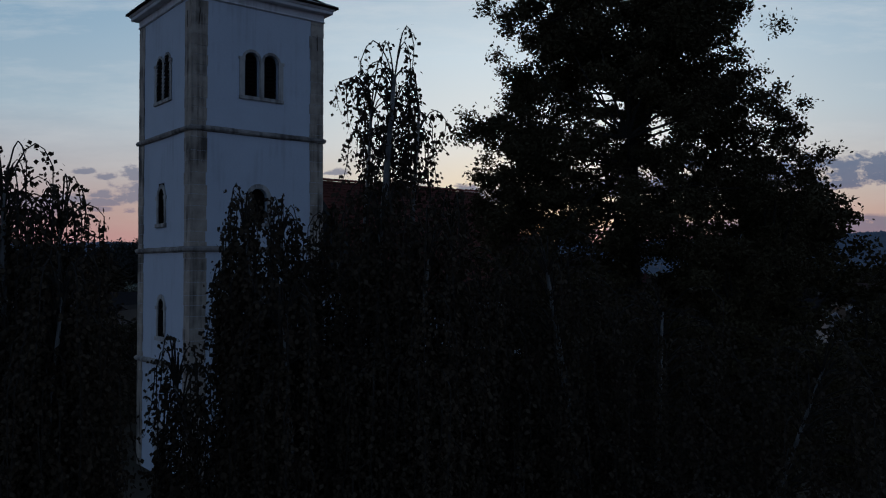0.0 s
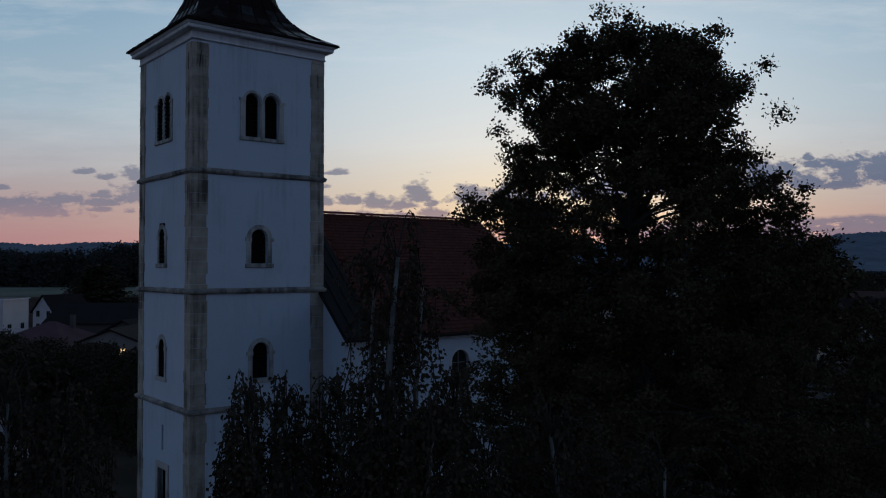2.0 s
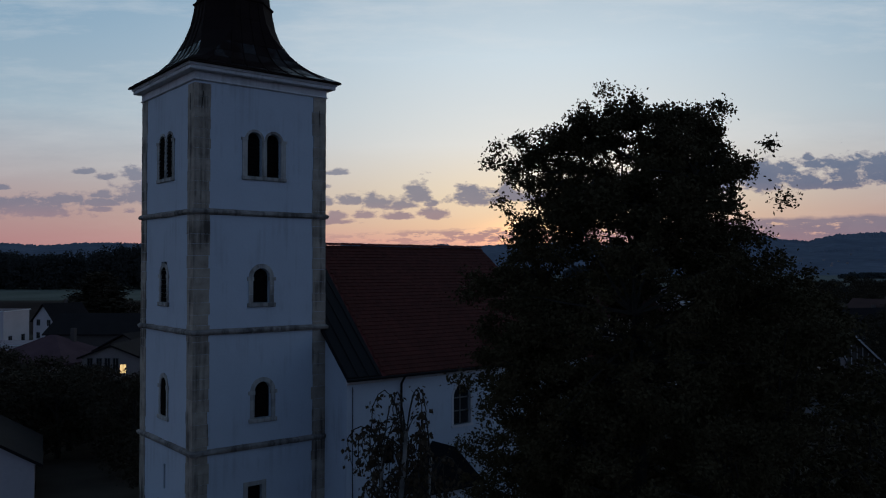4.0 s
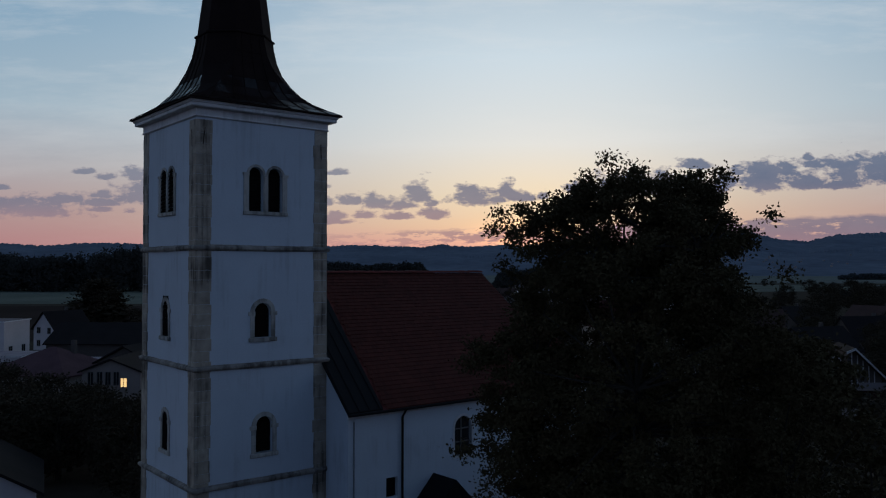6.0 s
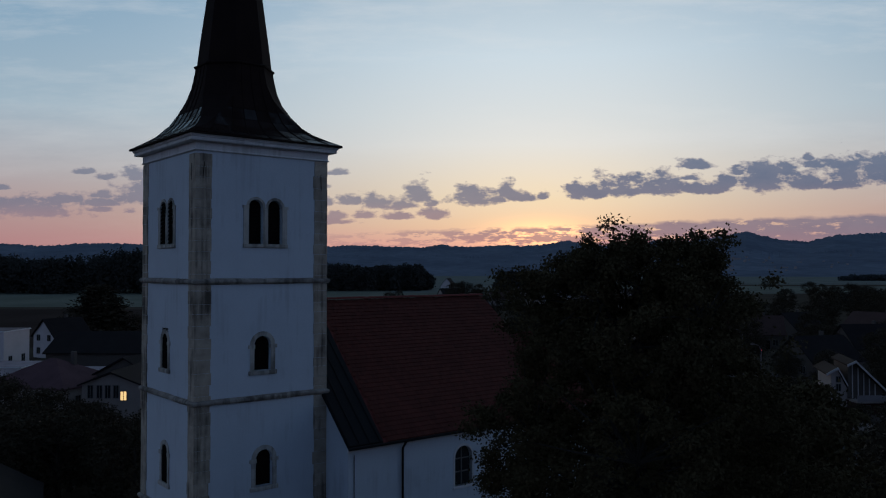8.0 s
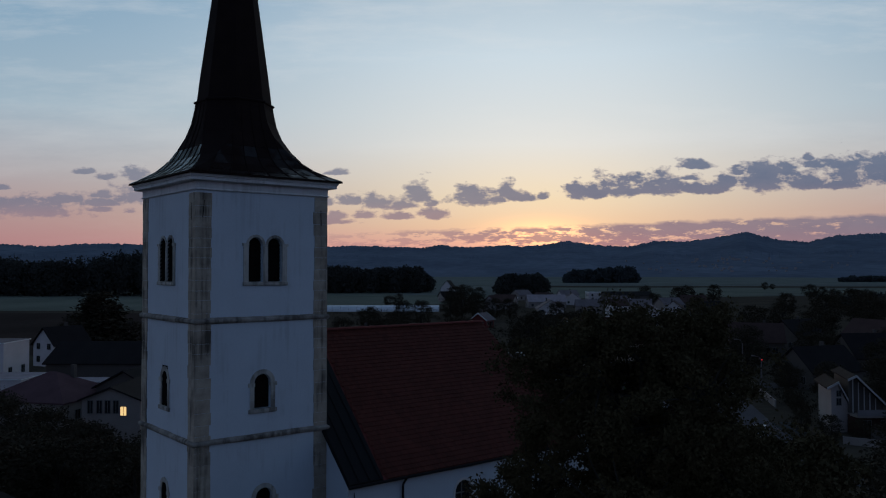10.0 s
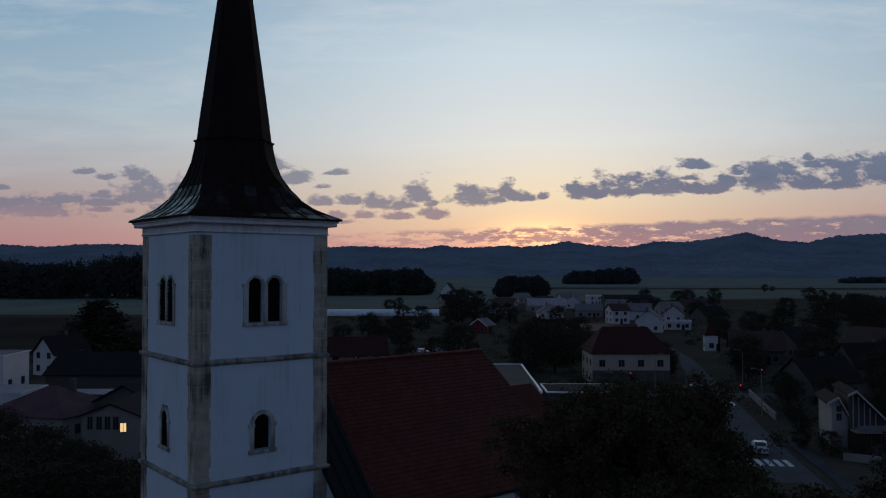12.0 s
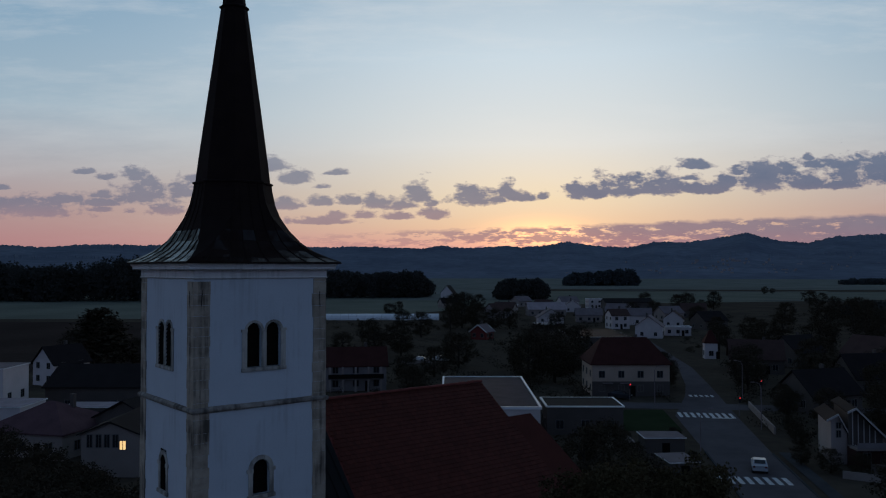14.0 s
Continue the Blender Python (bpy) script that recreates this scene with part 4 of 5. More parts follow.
# ---- fields, road and village ----
for key, base, second, sc in (("asphalt", (0.118, 0.106, 0.110), (0.088, 0.079, 0.083), 0.15), ("field_green", (0.175, 0.180, 0.145), (0.125, 0.130, 0.105), 0.02),
                              # the plain's mist is painted into the paler field colour
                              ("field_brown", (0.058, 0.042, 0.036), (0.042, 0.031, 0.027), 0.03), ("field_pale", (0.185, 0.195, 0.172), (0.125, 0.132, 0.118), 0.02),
                              # distance haze lightens the base of the far forest, and of forest slightly
                              ("lawn", (0.034, 0.046, 0.024), (0.026, 0.036, 0.018), 0.3), ("path", (0.13, 0.135, 0.135), (0.10, 0.10, 0.10), 0.1), ("forest", (0.050, 0.049, 0.044), (0.062, 0.061, 0.055), 0.02), ("forest_hazed", (0.075, 0.082, 0.082), (0.055, 0.062, 0.062), 0.02), ("pavement", (0.075, 0.075, 0.078), (0.055, 0.055, 0.058), 0.1)):
    M[key] = material(key, base, 0.95, second, sc, 0.6, 0.8, 0, grain=0.25, spec=0.0)
M["mark"] = material("white_road_paint", (0.62, 0.62, 0.62), 0.8, (0.42, 0.42, 0.42), 0.8, 6, 0.7, 0, grain=0.1, spec=0.1)
WALLS = {"dull": (0.30, 0.285, 0.28), "redbrown": (0.055, 0.030, 0.028), "white": (0.50, 0.50, 0.51), "cream": (0.36, 0.315, 0.26), "grey": (0.20, 0.20, 0.21), "dim": (0.09, 0.085, 0.08), "red": (0.13, 0.035, 0.033), "pale": (0.25, 0.236, 0.225)}
for k, c in WALLS.items():
    c = (c[0] * 1.12, c[1], c[2] * 0.97)
    M["wall_" + k] = material("wall_" + k, c, 0.9, tuple(v * 0.8 for v in c), 0.4, 5, 0.6, 0.1, grain=0.08, spec=0.1)
# sky light caught by the roofs is put into pale and grey
ROOFS = {"slate": (0.055, 0.055, 0.064), "brown": (0.062, 0.046, 0.042), "red": (0.046, 0.021, 0.019), "dark": (0.018, 0.018, 0.019), "plum": (0.090, 0.060, 0.068), "grey": (0.15, 0.152, 0.162), "pale": (0.30, 0.305, 0.325)}
for k, c in ROOFS.items():
    c = (c[0] * 1.25, c[1] * 1.02, c[2])
    M["roof_" + k] = material("roof_" + k, c, 0.8, tuple(v * 0.7 for v in c), 0.5, 6, 0.7, 0.2, grain=0.2, spec=0.04)
M["trim"] = material("white_trim", (0.75, 0.75, 0.75), 0.5, (0.6, 0.6, 0.6), 1, 9, 0.4, 0, grain=0.05)
M["plastic"] = material("greenhouse_film", (0.70, 0.72, 0.74), 0.4, (0.5, 0.52, 0.54), 0.3, 4, 0.5, 0, grain=0.1)
M["carwhite"] = material("white_car_paint", (0.70, 0.71, 0.73), 0.25, (0.62, 0.63, 0.65), 0.5, 30, 0.3, 0, spec=0.5, grain=0.02)
M["carsilver"] = material("silver_car_paint", (0.36, 0.37, 0.40), 0.3, (0.32, 0.33, 0.36), 0.5, 30, 0.3, 0, spec=0.5, grain=0.02)
M["cardark"] = material("dark_car_paint", (0.02, 0.022, 0.03), 0.25, None, 0.5, 30, 0.3, 0, spec=0.5)
M["tyre"] = material("black_tyre", (0.015, 0.015, 0.016), 0.8, None, 3, 30, 0.4, 0)


def glowing(name, colour, strength):
    m = bpy.data.materials.new(name)
    m.use_nodes = True
    p = m.node_tree.nodes["Principled BSDF"]
    p.inputs["Base Color"].default_value = (*colour, 1)
    p.inputs["Emission Color"].default_value = (*colour, 1)
    p.inputs["Emission Strength"].default_value = strength
    return m


M["lit"] = glowing("lit_window", (1.0, 0.66, 0.28), 0.95)
M["tail"] = glowing("red_signal_lamp", (1.0, 0.04, 0.05), 0.8)
GZ = -2.0


def sheet(name, pts, mat, z, label, category):
    bm = bmesh.new()
    bm.faces.new([bm.verts.new((x, y, z)) for x, y in pts])
    ob = part(name, bm, M[mat])
    return tagged(ob, label, category, kind="structure")


sheet("field_green", [(-700, 395), (-40, 410), (40, 560), (330, 640), (420, 900), (-700, 640)], "field_green", GZ + 0.05, "dim green meadow beyond the houses", "field")
sheet("field_brown", [(-330, 185), (-70, 200), (-62, 380), (-380, 390)], "field_brown", GZ + 0.08, "bare brown ploughed field", "field")
sheet("field_pale", [(-500, 1000), (20, 1000), (700, 930), (1500, 1150), (2600, 2600), (-1500, 2600)], "field_pale", GZ + 0.10, "meadow in the plain with mist painted into its pale colour", "field")
sheet("field_stubble", [(60, 690), (420, 640), (600, 860), (90, 900)], "field_green", GZ + 0.12, "green field in the plain", "field")
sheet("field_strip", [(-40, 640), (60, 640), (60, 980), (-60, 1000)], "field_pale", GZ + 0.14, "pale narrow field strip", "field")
for k, (a, b, w) in enumerate((((180, 940), (640, 760), 14), ((250, 640), (470, 560), 10), ((150, 1050), (560, 990), 12), ((205, 420), (330, 400), 5))):
    d = (Vector(b) - Vector(a)).normalized()
    n = Vector((-d.y, d.x)) * w / 2
    sheet("path", [tuple(Vector(a) - n), tuple(Vector(b) - n), tuple(Vector(b) + n), tuple(Vector(a) + n)], "path", GZ + 0.2, "pale farm track across the plain", "path")

ROAD = [(30.0, 62.0), (36.5, 88), (40.2, 112), (44.5, 139), (50.8, 161), (54.5, 176), (61.2, 208), (63.6, 228), (72, 300), (110, 390)]
WIDE = [8.2, 8.4, 8.8, 10.2, 6.6, 5.0, 3.4, 3.0, 3.0, 3.0]


def ribbon(name, line, widths, z, mat, label, off=0.0, cat="road", h=0.0):
    bm = bmesh.new()
    rows = []
    for i, (x, y) in enumerate(line):
        d = (Vector(line[min(i + 1, len(line) - 1)]) - Vector(line[max(i - 1, 0)])).normalized()
        n = Vector((d.y, -d.x))
        c = Vector((x, y)) + n * (off * widths[i] * 0.5 if off else 0)
        w = widths[i] / 2 if not off else 0.13
        a, b = c - n * w, c + n * w
        rows.append([(a.x, a.y, z), (b.x, b.y, z)] if not h else [(a.x, a.y, z), (a.x, a.y, z + h), (b.x, b.y, z + h), (b.x, b.y, z)])
    loft(bm, rows, closed=False, caps=False)
    return tagged(part(name, bm, M[mat]), label, cat, kind="structure")


sheet("lawn", [(29.5, 146), (39.0, 146), (37.0, 127), (28, 127)], "lawn", GZ + 0.04, "short green lawn beside the street", "lawn")
ribbon("road", ROAD, WIDE, GZ + 0.06, "asphalt", "dark asphalt village street")
ribbon("side_road", [(8, 152), (26, 151), (44, 150), (62, 147), (95, 141)], [6.5] * 5, GZ + 0.055, "asphalt", "dark asphalt side street")
ribbon("kerb", ROAD[:3], WIDE, GZ + 0.02, "pavement", "low concrete kerb along the street", -1.0, "kerb", 0.14)
ribbon("kerb", ROAD[:3], WIDE, GZ + 0.02, "pavement", "low concrete kerb along the street", 1.0, "kerb", 0.14)
ribbon("pavement", [(x + 6.2, y) for x, y in ROAD[:3]], [1.6] * 3, GZ + 0.10, "pavement", "narrow grey pavement along the street", 0, "pavement")


def zebra(x, y, ang, n, pitch, long, label):
    z = thing("zebra_crossing", pose(x, y, GZ + 0.066, 0, 0, ang), label, "crossing")
    me = boxed(-pitch * 0.27, -long / 2, 0, pitch * 0.27, long / 2, 0.006)
    first = part("stripe", me, M["mark"], z, m=pose((0 - (n - 1) / 2) * pitch, 0, 0))
    for k in range(1, n):
        shared("stripe", first.data, z, pose((k - (n - 1) / 2) * pitch, 0, 0))


zebra(44.8, 140.3, -9, 9, 1.06, 4.6, "white zebra crossing painted on the asphalt")
zebra(36.7, 97.3, -7, 8, 1.08, 3.3, "white zebra crossing painted on the asphalt")
zebra(50.7, 161.5, -8, 5, 1.02, 2.2, "worn white zebra crossing on asphalt")

stop = thing("stop_line", pose(46.7, 137.6, GZ + 0.066, 0, 0, -4), "white stop line painted across one lane", "road marking")
part("stripe", boxed(-1.75, -0.3, 0, 1.75, 0.3, 0.006), M["mark"], stop)


def window_at(parent, m, w, h, lit=False, bars=True):
    fr = bmesh.new()
    t = 0.07
    for a in ((-w / 2 - t, -h / 2 - t, w / 2 + t, -h / 2), (-w / 2 - t, h / 2, w / 2 + t, h / 2 + t), (-w / 2 - t, -h / 2, -w / 2, h / 2), (w / 2, -h / 2, w / 2 + t, h / 2), (-0.03, -h / 2, 0.03, h / 2)):
        box(fr, a[0], -0.05, a[1], a[2], 0.02, a[3])
    f = part("window", fr, M["winframe"], parent, m=m)
    part("pane", boxed(-w / 2, -0.02, -h / 2, w / 2, 0.01, h / 2), M["lit"] if lit else M["glass"], f)
    return f


WIN = {}


def house(x, y, rot, w, l, eave, rise, wall, roof, label, hip=False, wins=(3, 2), storeys=1, ridge=None, chimney=True, trim=False, name="house", over=0.45, flat=False, rim=0.36):
    """Ridge along local x (w long); the face at -y looks towards the churchyard when rot is 0."""
    h = thing(name, pose(x, y, GZ, 0, 0, rot), label, name.replace("_", " "))
    wm = M["wall_" + wall]
    bm = bmesh.new()
    a, b = w / 2, l / 2
    if flat or hip:
        box(bm, -a, -b, -0.2, a, b, eave)
    else:
        loft(bm, [[(sx, -b, -0.2), (sx, b, -0.2), (sx, b, eave), (sx, 0, eave + rise - 0.08), (sx, -b, eave)] for sx in (-a, a)])
    part("wall", bm, wm, h)
    bm = bmesh.new()
    o, t = over, 0.2
    if flat:
        box(bm, -a - 0.15, -b - 0.15, eave, a + 0.15, b + 0.15, eave + 0.12)
        part("roof", bm, M["roof_" + roof], h)
        bm = bmesh.new()
        for q in ((-a - 0.2, -b - 0.2, a + 0.2, -b + 0.1), (-a - 0.2, b - 0.1, a + 0.2, b + 0.2), (-a - 0.2, -b + 0.1, -a + 0.1, b - 0.1), (a - 0.1, -b + 0.1, a + 0.2, b - 0.1)):
            box(bm, q[0], q[1], eave - rim * 0.3, q[2], q[3], eave + rim * 0.7)
        part("parapet", bm, M["trim"], h, "white metal parapet")
    elif hip:
        d = rise / b
        e = [(-a - o, -b - o), (a + o, -b - o), (a + o, b + o), (-a - o, b + o)]
        zl = eave - d * o
        r = ridge or max(a - b, 0.3)
        lo = [bm.verts.new((*p, zl)) for p in e]
        mid = [bm.verts.new((*p, zl + t)) for p in e]
        rd = [bm.verts.new((-r, 0, eave + rise + t)), bm.verts.new((r, 0, eave + rise + t))]
        bm.faces.new(lo[::-1])
        for i in range(4):
            bm.faces.new((lo[i], lo[(i + 1) % 4], mid[(i + 1) % 4], mid[i]))
        bm.faces.new((mid[0], mid[1], rd[1], rd[0])), bm.faces.new((mid[1], mid[2], rd[1])), bm.faces.new((mid[2], mid[3], rd[0], rd[1])), bm.faces.new((mid[3], mid[0], rd[0]))
        part("roof", bm, M["roof_" + roof], h)
    else:
        d = rise / b
        for s in (-1, 1):
            loft(bm, [[(sx, s * (b + o), eave - d * o), (sx, s * (b + o), eave - d * o + t), (sx, 0, eave + rise + t), (sx, 0, eave + rise)] for sx in (-a - o, a + o)])
        part("roof", bm, M["roof_" + roof], h)
        if trim:
            for sx in (-1, 1):
                bm = bmesh.new()
                for s in (-1, 1):
                    q = sx * (a + o)
                    loft(bm, [[(q + k * sx, s * (b + o + 0.03), eave - d * o - 0.04), (q + k * sx, s * (b + o + 0.03), eave - d * o + t + 0.05), (q + k * sx, 0, eave + rise + t + 0.05), (q + k * sx, 0, eave + rise - 0.04)] for k in (0.003, 0.08)])
                part("bargeboard", bm, M["trim"], h, "white bargeboard")
    if chimney:
        ch = part("chimney", boxed(-0.3, -0.3, 0, 0.3, 0.3, 1.9, bevel=0.03), M["wall_dim"], h, m=pose(a * 0.35, b * 0.25, eave + rise * 0.72))
    nf, ns = wins
    for s in range(storeys):
        z = 1.55 + 2.75 * s
        for k in range(nf):
            xx = -a + w * (k + 0.5) / nf
            window_at(h, pose(xx, -b - 0.01, z), 1.1, 1.25)
        for k in range(ns):
            yy = -b + l * (k + 0.5) / ns
            for q, sd in ((90, 1), (-90, -1)):
                window_at(h, pose(sd * (a + 0.01), yy, z, 0, 0, q), 1.0, 1.2)
    part("door", boxed(-0.5, -b - 0.05, 0, 0.5, -b + 0.02, 2.05), M["louver"], h, m=pose(a * 0.05 + w / max(nf, 1) * 0.5 * (nf % 2), 0, 0))
    return h


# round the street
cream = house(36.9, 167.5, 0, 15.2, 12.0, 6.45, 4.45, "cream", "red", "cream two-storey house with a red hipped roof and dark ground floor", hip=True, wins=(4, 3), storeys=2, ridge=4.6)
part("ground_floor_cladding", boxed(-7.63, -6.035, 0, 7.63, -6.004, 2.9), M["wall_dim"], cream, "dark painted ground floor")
for k in (-4.7, -1.2):
    part("door_canopy", boxed(k - 1.0, -7.1, 2.55, k + 1.0, -6.04, 2.67), M["roof_grey"], cream)
tower_house = house(74.6, 229.5, -8, 3.4, 3.4, 4.75, 3.0, "white", "red", "small white tower house with a red pointed roof", hip=True, wins=(1, 1), chimney=False, name="transformer_tower", over=0.25)
house(75.5, 300, 72, 11, 9.5, 4.2, 3.6, "white", "grey", "white gabled house in the village", wins=(3, 2))
house(88, 309, -8, 9.5, 6, 3.2, 0, "white", "grey", "low white flat-roofed house", flat=True, wins=(3, 1), chimney=False)
house(95, 516, 5, 9, 8, 6.0, 0, "white", "grey", "white cubic flat-roofed house", flat=True, wins=(2, 2), storeys=2, chimney=False)
house(112, 500, 3, 29, 12, 4.6, 2.2, "dim", "dark", "long dark farm hall", wins=(5, 1), chimney=False)
house(49.8, 272.5, 0, 18, 32, 3.6, 0, "dim", "dark", "long low flat-roofed building with a white edge", flat=True, wins=(5, 1), chimney=False, rim=0.16)
house(13.9, 292, 62, 6.4, 6, 2.9, 2.2, "red", "grey", "small red-walled house with grey roof", wins=(2, 2), trim=True)
home = house(-18.5, 173, 8, 12.5, 9, 5.2, 3.2, "grey", "red", "grey two-storey house with a pillared balcony and red roof", wins=(3, 2), storeys=2)
bal = part("balcony", boxed(-5.6, -6.1, 2.55, 5.6, -4.5, 2.72), M["wall_dim"], home, "slab of the balcony")
for k in range(5):
    part("balcony_post", boxed(-5.5 + 2.6 * k, -6.05, 0, -5.1 + 2.6 * k, -5.65, 5.0), M["wall_pale"], home, "whitewashed pillar")
part("balcony_rail", boxed(-5.6, -6.12, 2.72, 5.6, -6.06, 3.6), M["louver"], bal, "dark balcony rail")
house(4.5, 672, 75, 12, 10, 5.0, 6.0, "white", "dark", "lone white farmhouse at the wood's edge", wins=(2, 2))
house(58, 472, -30, 10, 9, 3.8, 3.2, "grey", "brown", "grey house with a brown roof", wins=(2, 2))
house(4, 520, 20, 12, 9, 3.4, 3.0, "pale", "dark", "pale farmhouse with a dark roof", wins=(2, 2))
house(28, 420, 35, 11, 9, 3.8, 3.4, "grey", "brown", "grey village house with a brown roof", wins=(2, 2))
house(110, 340, 25, 12, 9, 3.8, 3.4, "dim", "dark", "dim village house with a dark roof", wins=(3, 2))
house(128, 420, -15, 12, 9, 3.8, 3.4, "dim", "brown", "dim village house with a brown roof", wins=(3, 2))
# the crowded middle of the village
house(38, 500, -4, 15, 9, 3.2, 0, "white", "pale", "low white building with a pale flat roof", flat=True, wins=(4, 1), chimney=False, rim=0.2)
house(55, 440, 4, 20, 10, 3.4, 3.4, "pale", "pale", "long pale house with a light grey roof", wins=(5, 2))
house(49.3, 379, 88, 11, 11.5, 2.9, 3.6, "white", "grey", "white house with a broad gable", wins=(2, 3), over=0.8)
house(41, 334, 6, 7, 8, 2.6, 0, "dim", "pale", "low outbuilding with a pale flat roof", flat=True, wins=(2, 1), chimney=False, rim=0.2)
house(75, 475, 80, 9, 9, 3.6, 3.2, "white", "grey", "white gabled house at the village edge", wins=(2, 2))
house(68.6, 387, -6, 12, 9, 3.4, 2.8, "pale", "grey", "pale house with a grey roof", wins=(3, 2))
house(73, 344, 10, 7.5, 8, 5.6, 2.4, "white", "brown", "white two-storey house with a brown roof", wins=(2, 2), storeys=2)
house(87, 368, -12, 12, 9, 4.2, 3.0, "white", "grey", "white house with a low grey roof", wins=(3, 2))
house(99, 352, 70, 9, 8, 3.8, 3.2, "white", "brown", "white gabled house with a brown roof", wins=(2, 2))
house(110, 400, 20, 11, 9, 3.6, 3.0, "pale", "grey", "pale house with a grey gabled roof", wins=(3, 2))
house(92, 430, -25, 12, 9, 3.6, 3.0, "white", "grey", "white house with a grey gabled roof", wins=(3, 2))
house(34, 450, -20, 11, 9, 3.6, 3.0, "pale", "brown", "pale house with a brown gabled roof", wins=(3, 2))
house(82, 540, 15, 12, 9, 3.6, 3.0, "white", "grey", "white farmhouse at the edge of the plain", wins=(3, 2))
house(52, 545, 35, 11, 9, 3.6, 3.0, "pale", "grey", "pale farmhouse at the edge of the plain", wins=(3, 2))
# right of the street
house(67, 147, 20, 11, 9, 3.2, 3.8, "dim", "dark", "dim house with a steep dark roof", wins=(3, 2))
house(76, 200, -15, 12, 9, 3.6, 4.0, "dim", "brown", "dim house with a brown roof", wins=(3, 2))
house(92, 214, 30, 11, 9, 3.6, 4.0, "dim", "dark", "dim house with a dark roof", wins=(3, 2))
house(107, 203, -65, 12, 10, 4.2, 4.0, "pale", "brown", "pale gabled house behind dark trees", wins=(2, 2))
house(86, 166, 10, 12, 9, 3.6, 4.2, "dim", "dark", "dim house with a dark roof", wins=(3, 2))
def saltbox_wing(h, y0, depth, left_eave, peak, right_eave, wall_x, foot, mat, inset=0.0):
    """One wing with a short and a long roof slope; its gable looks towards the churchyard."""
    (lx, lz), (px, pz), (rx, rz) = left_eave, peak, right_eave
    poly = [(wall_x, foot), (rx - 0.35, foot), (rx - 0.35, rz + 0.15), (px, pz - 0.12), (wall_x, pz - 0.12 - (pz - lz) * (px - wall_x) / (px - lx))]
    part("wall", loft(bmesh.new(), [[(x + 0.25 * (y - y0), y, z) for x, z in poly] for y in (y0 + inset, y0 + depth)]), M[mat], h)
    for (ax, az), (bx, bz) in (((lx, lz), (px, pz)), ((px, pz), (rx, rz))):
        bm = bmesh.new()
        loft(bm, [[(x + 0.25 * (y - y0), y, z + k) for x, z, k in ((ax, az, 0), (bx, bz, 0), (bx, bz, 0.16), (ax, az, 0.16))] for y in (y0 - 0.4, y0 + depth)])
        part("roof", bm, M["roof_dark"], h)
        bm = bmesh.new()
        loft(bm, [[(x - 0.1, y, z + k) for x, z, k in ((ax, az, -0.10), (bx, bz, -0.10), (bx, bz, 0.20), (ax, az, 0.20))] for y in (y0 - 0.48, y0 - 0.405)])
        part("bargeboard", bm, M["trimdull"], h, "white bargeboard")


M["trimdull"] = material("weathered_white_trim", (0.42, 0.40, 0.40), 0.6, (0.34, 0.33, 0.33), 1, 9, 0.4, 0, grain=0.08)
gabled = thing("house", pose(0, 0, GZ), "pale house with two white-trimmed gables, one of them glazed", "house")
saltbox_wing(gabled, 105.6, 8.0, (49.1, 5.55), (50.6, 6.35), (52.9, 2.2), 49.75, 0.0, "wall_dull")
saltbox_wing(gabled, 104.2, 9.0, (51.1, 6.85), (52.2, 7.35), (56.2, 3.5), 51.5, 2.6, "wall_dim", 0.9)
window_at(gabled, pose(50.7, 105.59, 3.9), 0.55, 0.85)
window_at(gabled, pose(50.7, 105.59, 4.95), 0.55, 0.7)
for k in range(5):
    x = 52.2 + 0.72 * k
    part("glazing_post", boxed(x - 0.05, 104.9, 2.6, x + 0.05, 105.0, 7.2 - 0.96 * (x - 52.2)), M["trimdull"], gabled, "white glazing post")
part("balcony", boxed(51.6, 102.6, 2.35, 58.4, 104.6, 2.6), M["wall_pale"], gabled, "pale balcony slab")
part("balcony_rail", boxed(51.6, 102.55, 2.6, 58.4, 102.62, 3.35), M["wall_grey"], gabled, "pale balcony rail")
part("ground_floor", boxed(51.8, 103.4, 0, 58.6, 110, 2.35), M["wall_redbrown"], gabled, "dark red-brown ground floor")
for x in (53.2, 55.4, 57.4):
    window_at(gabled, pose(x, 103.39, 1.25), 0.9, 1.3)
# modern flat roofs behind the church
house(6.6, 126, -0.5, 13.2, 31, 6.3, 0, "white", "slate", "modern white building with a grey flat roof", flat=True, wins=(4, 8), chimney=False, name="flat_roofed_hall")
house(21.5, 128.5, -0.5, 11.5, 8.5, 4.2, 0, "dim", "dark", "low annex with a dark flat roof", flat=True, wins=(3, 2), chimney=False, name="annex", rim=0.2)
house(29.3, 110.7, 0, 5.2, 4.0, 2.7, 0, "dim", "grey", "small flat-roofed garage with a white edge", flat=True, wins=(0, 0), chimney=False, name="garage", rim=0.12)
house(28.0, 98.6, 6, 3.4, 4.6, 2.4, 0, "dim", "grey", "small flat-roofed shed with a pale edge", flat=True, wins=(0, 0), chimney=False, name="shed", rim=0.12)
# left of the tower
house(-54.3, 114.4, -14, 12.5, 11.5, 3.5, 3.0, "pale", "plum", "pale bungalow with a plum-coloured hipped roof", hip=True, wins=(3, 2))
lit_house = house(-40.0, 104.0, 90, 10.0, 7.0, 5.2, 1.4, "pale", "dark", "pale house with a row of tall windows, one warmly lit", wins=(0, 0), storeys=1, chimney=False)
for k, yy in enumerate((2.5, 1.4, 0.4, -0.6)):
    window_at(lit_house, pose(-5.01, yy, 4.35, 0, 0, -90), 0.6, 1.5)
window_at(lit_house, pose(-5.01, -1.5, 3.85, 0, 0, -90), 0.72, 1.05, lit=True)
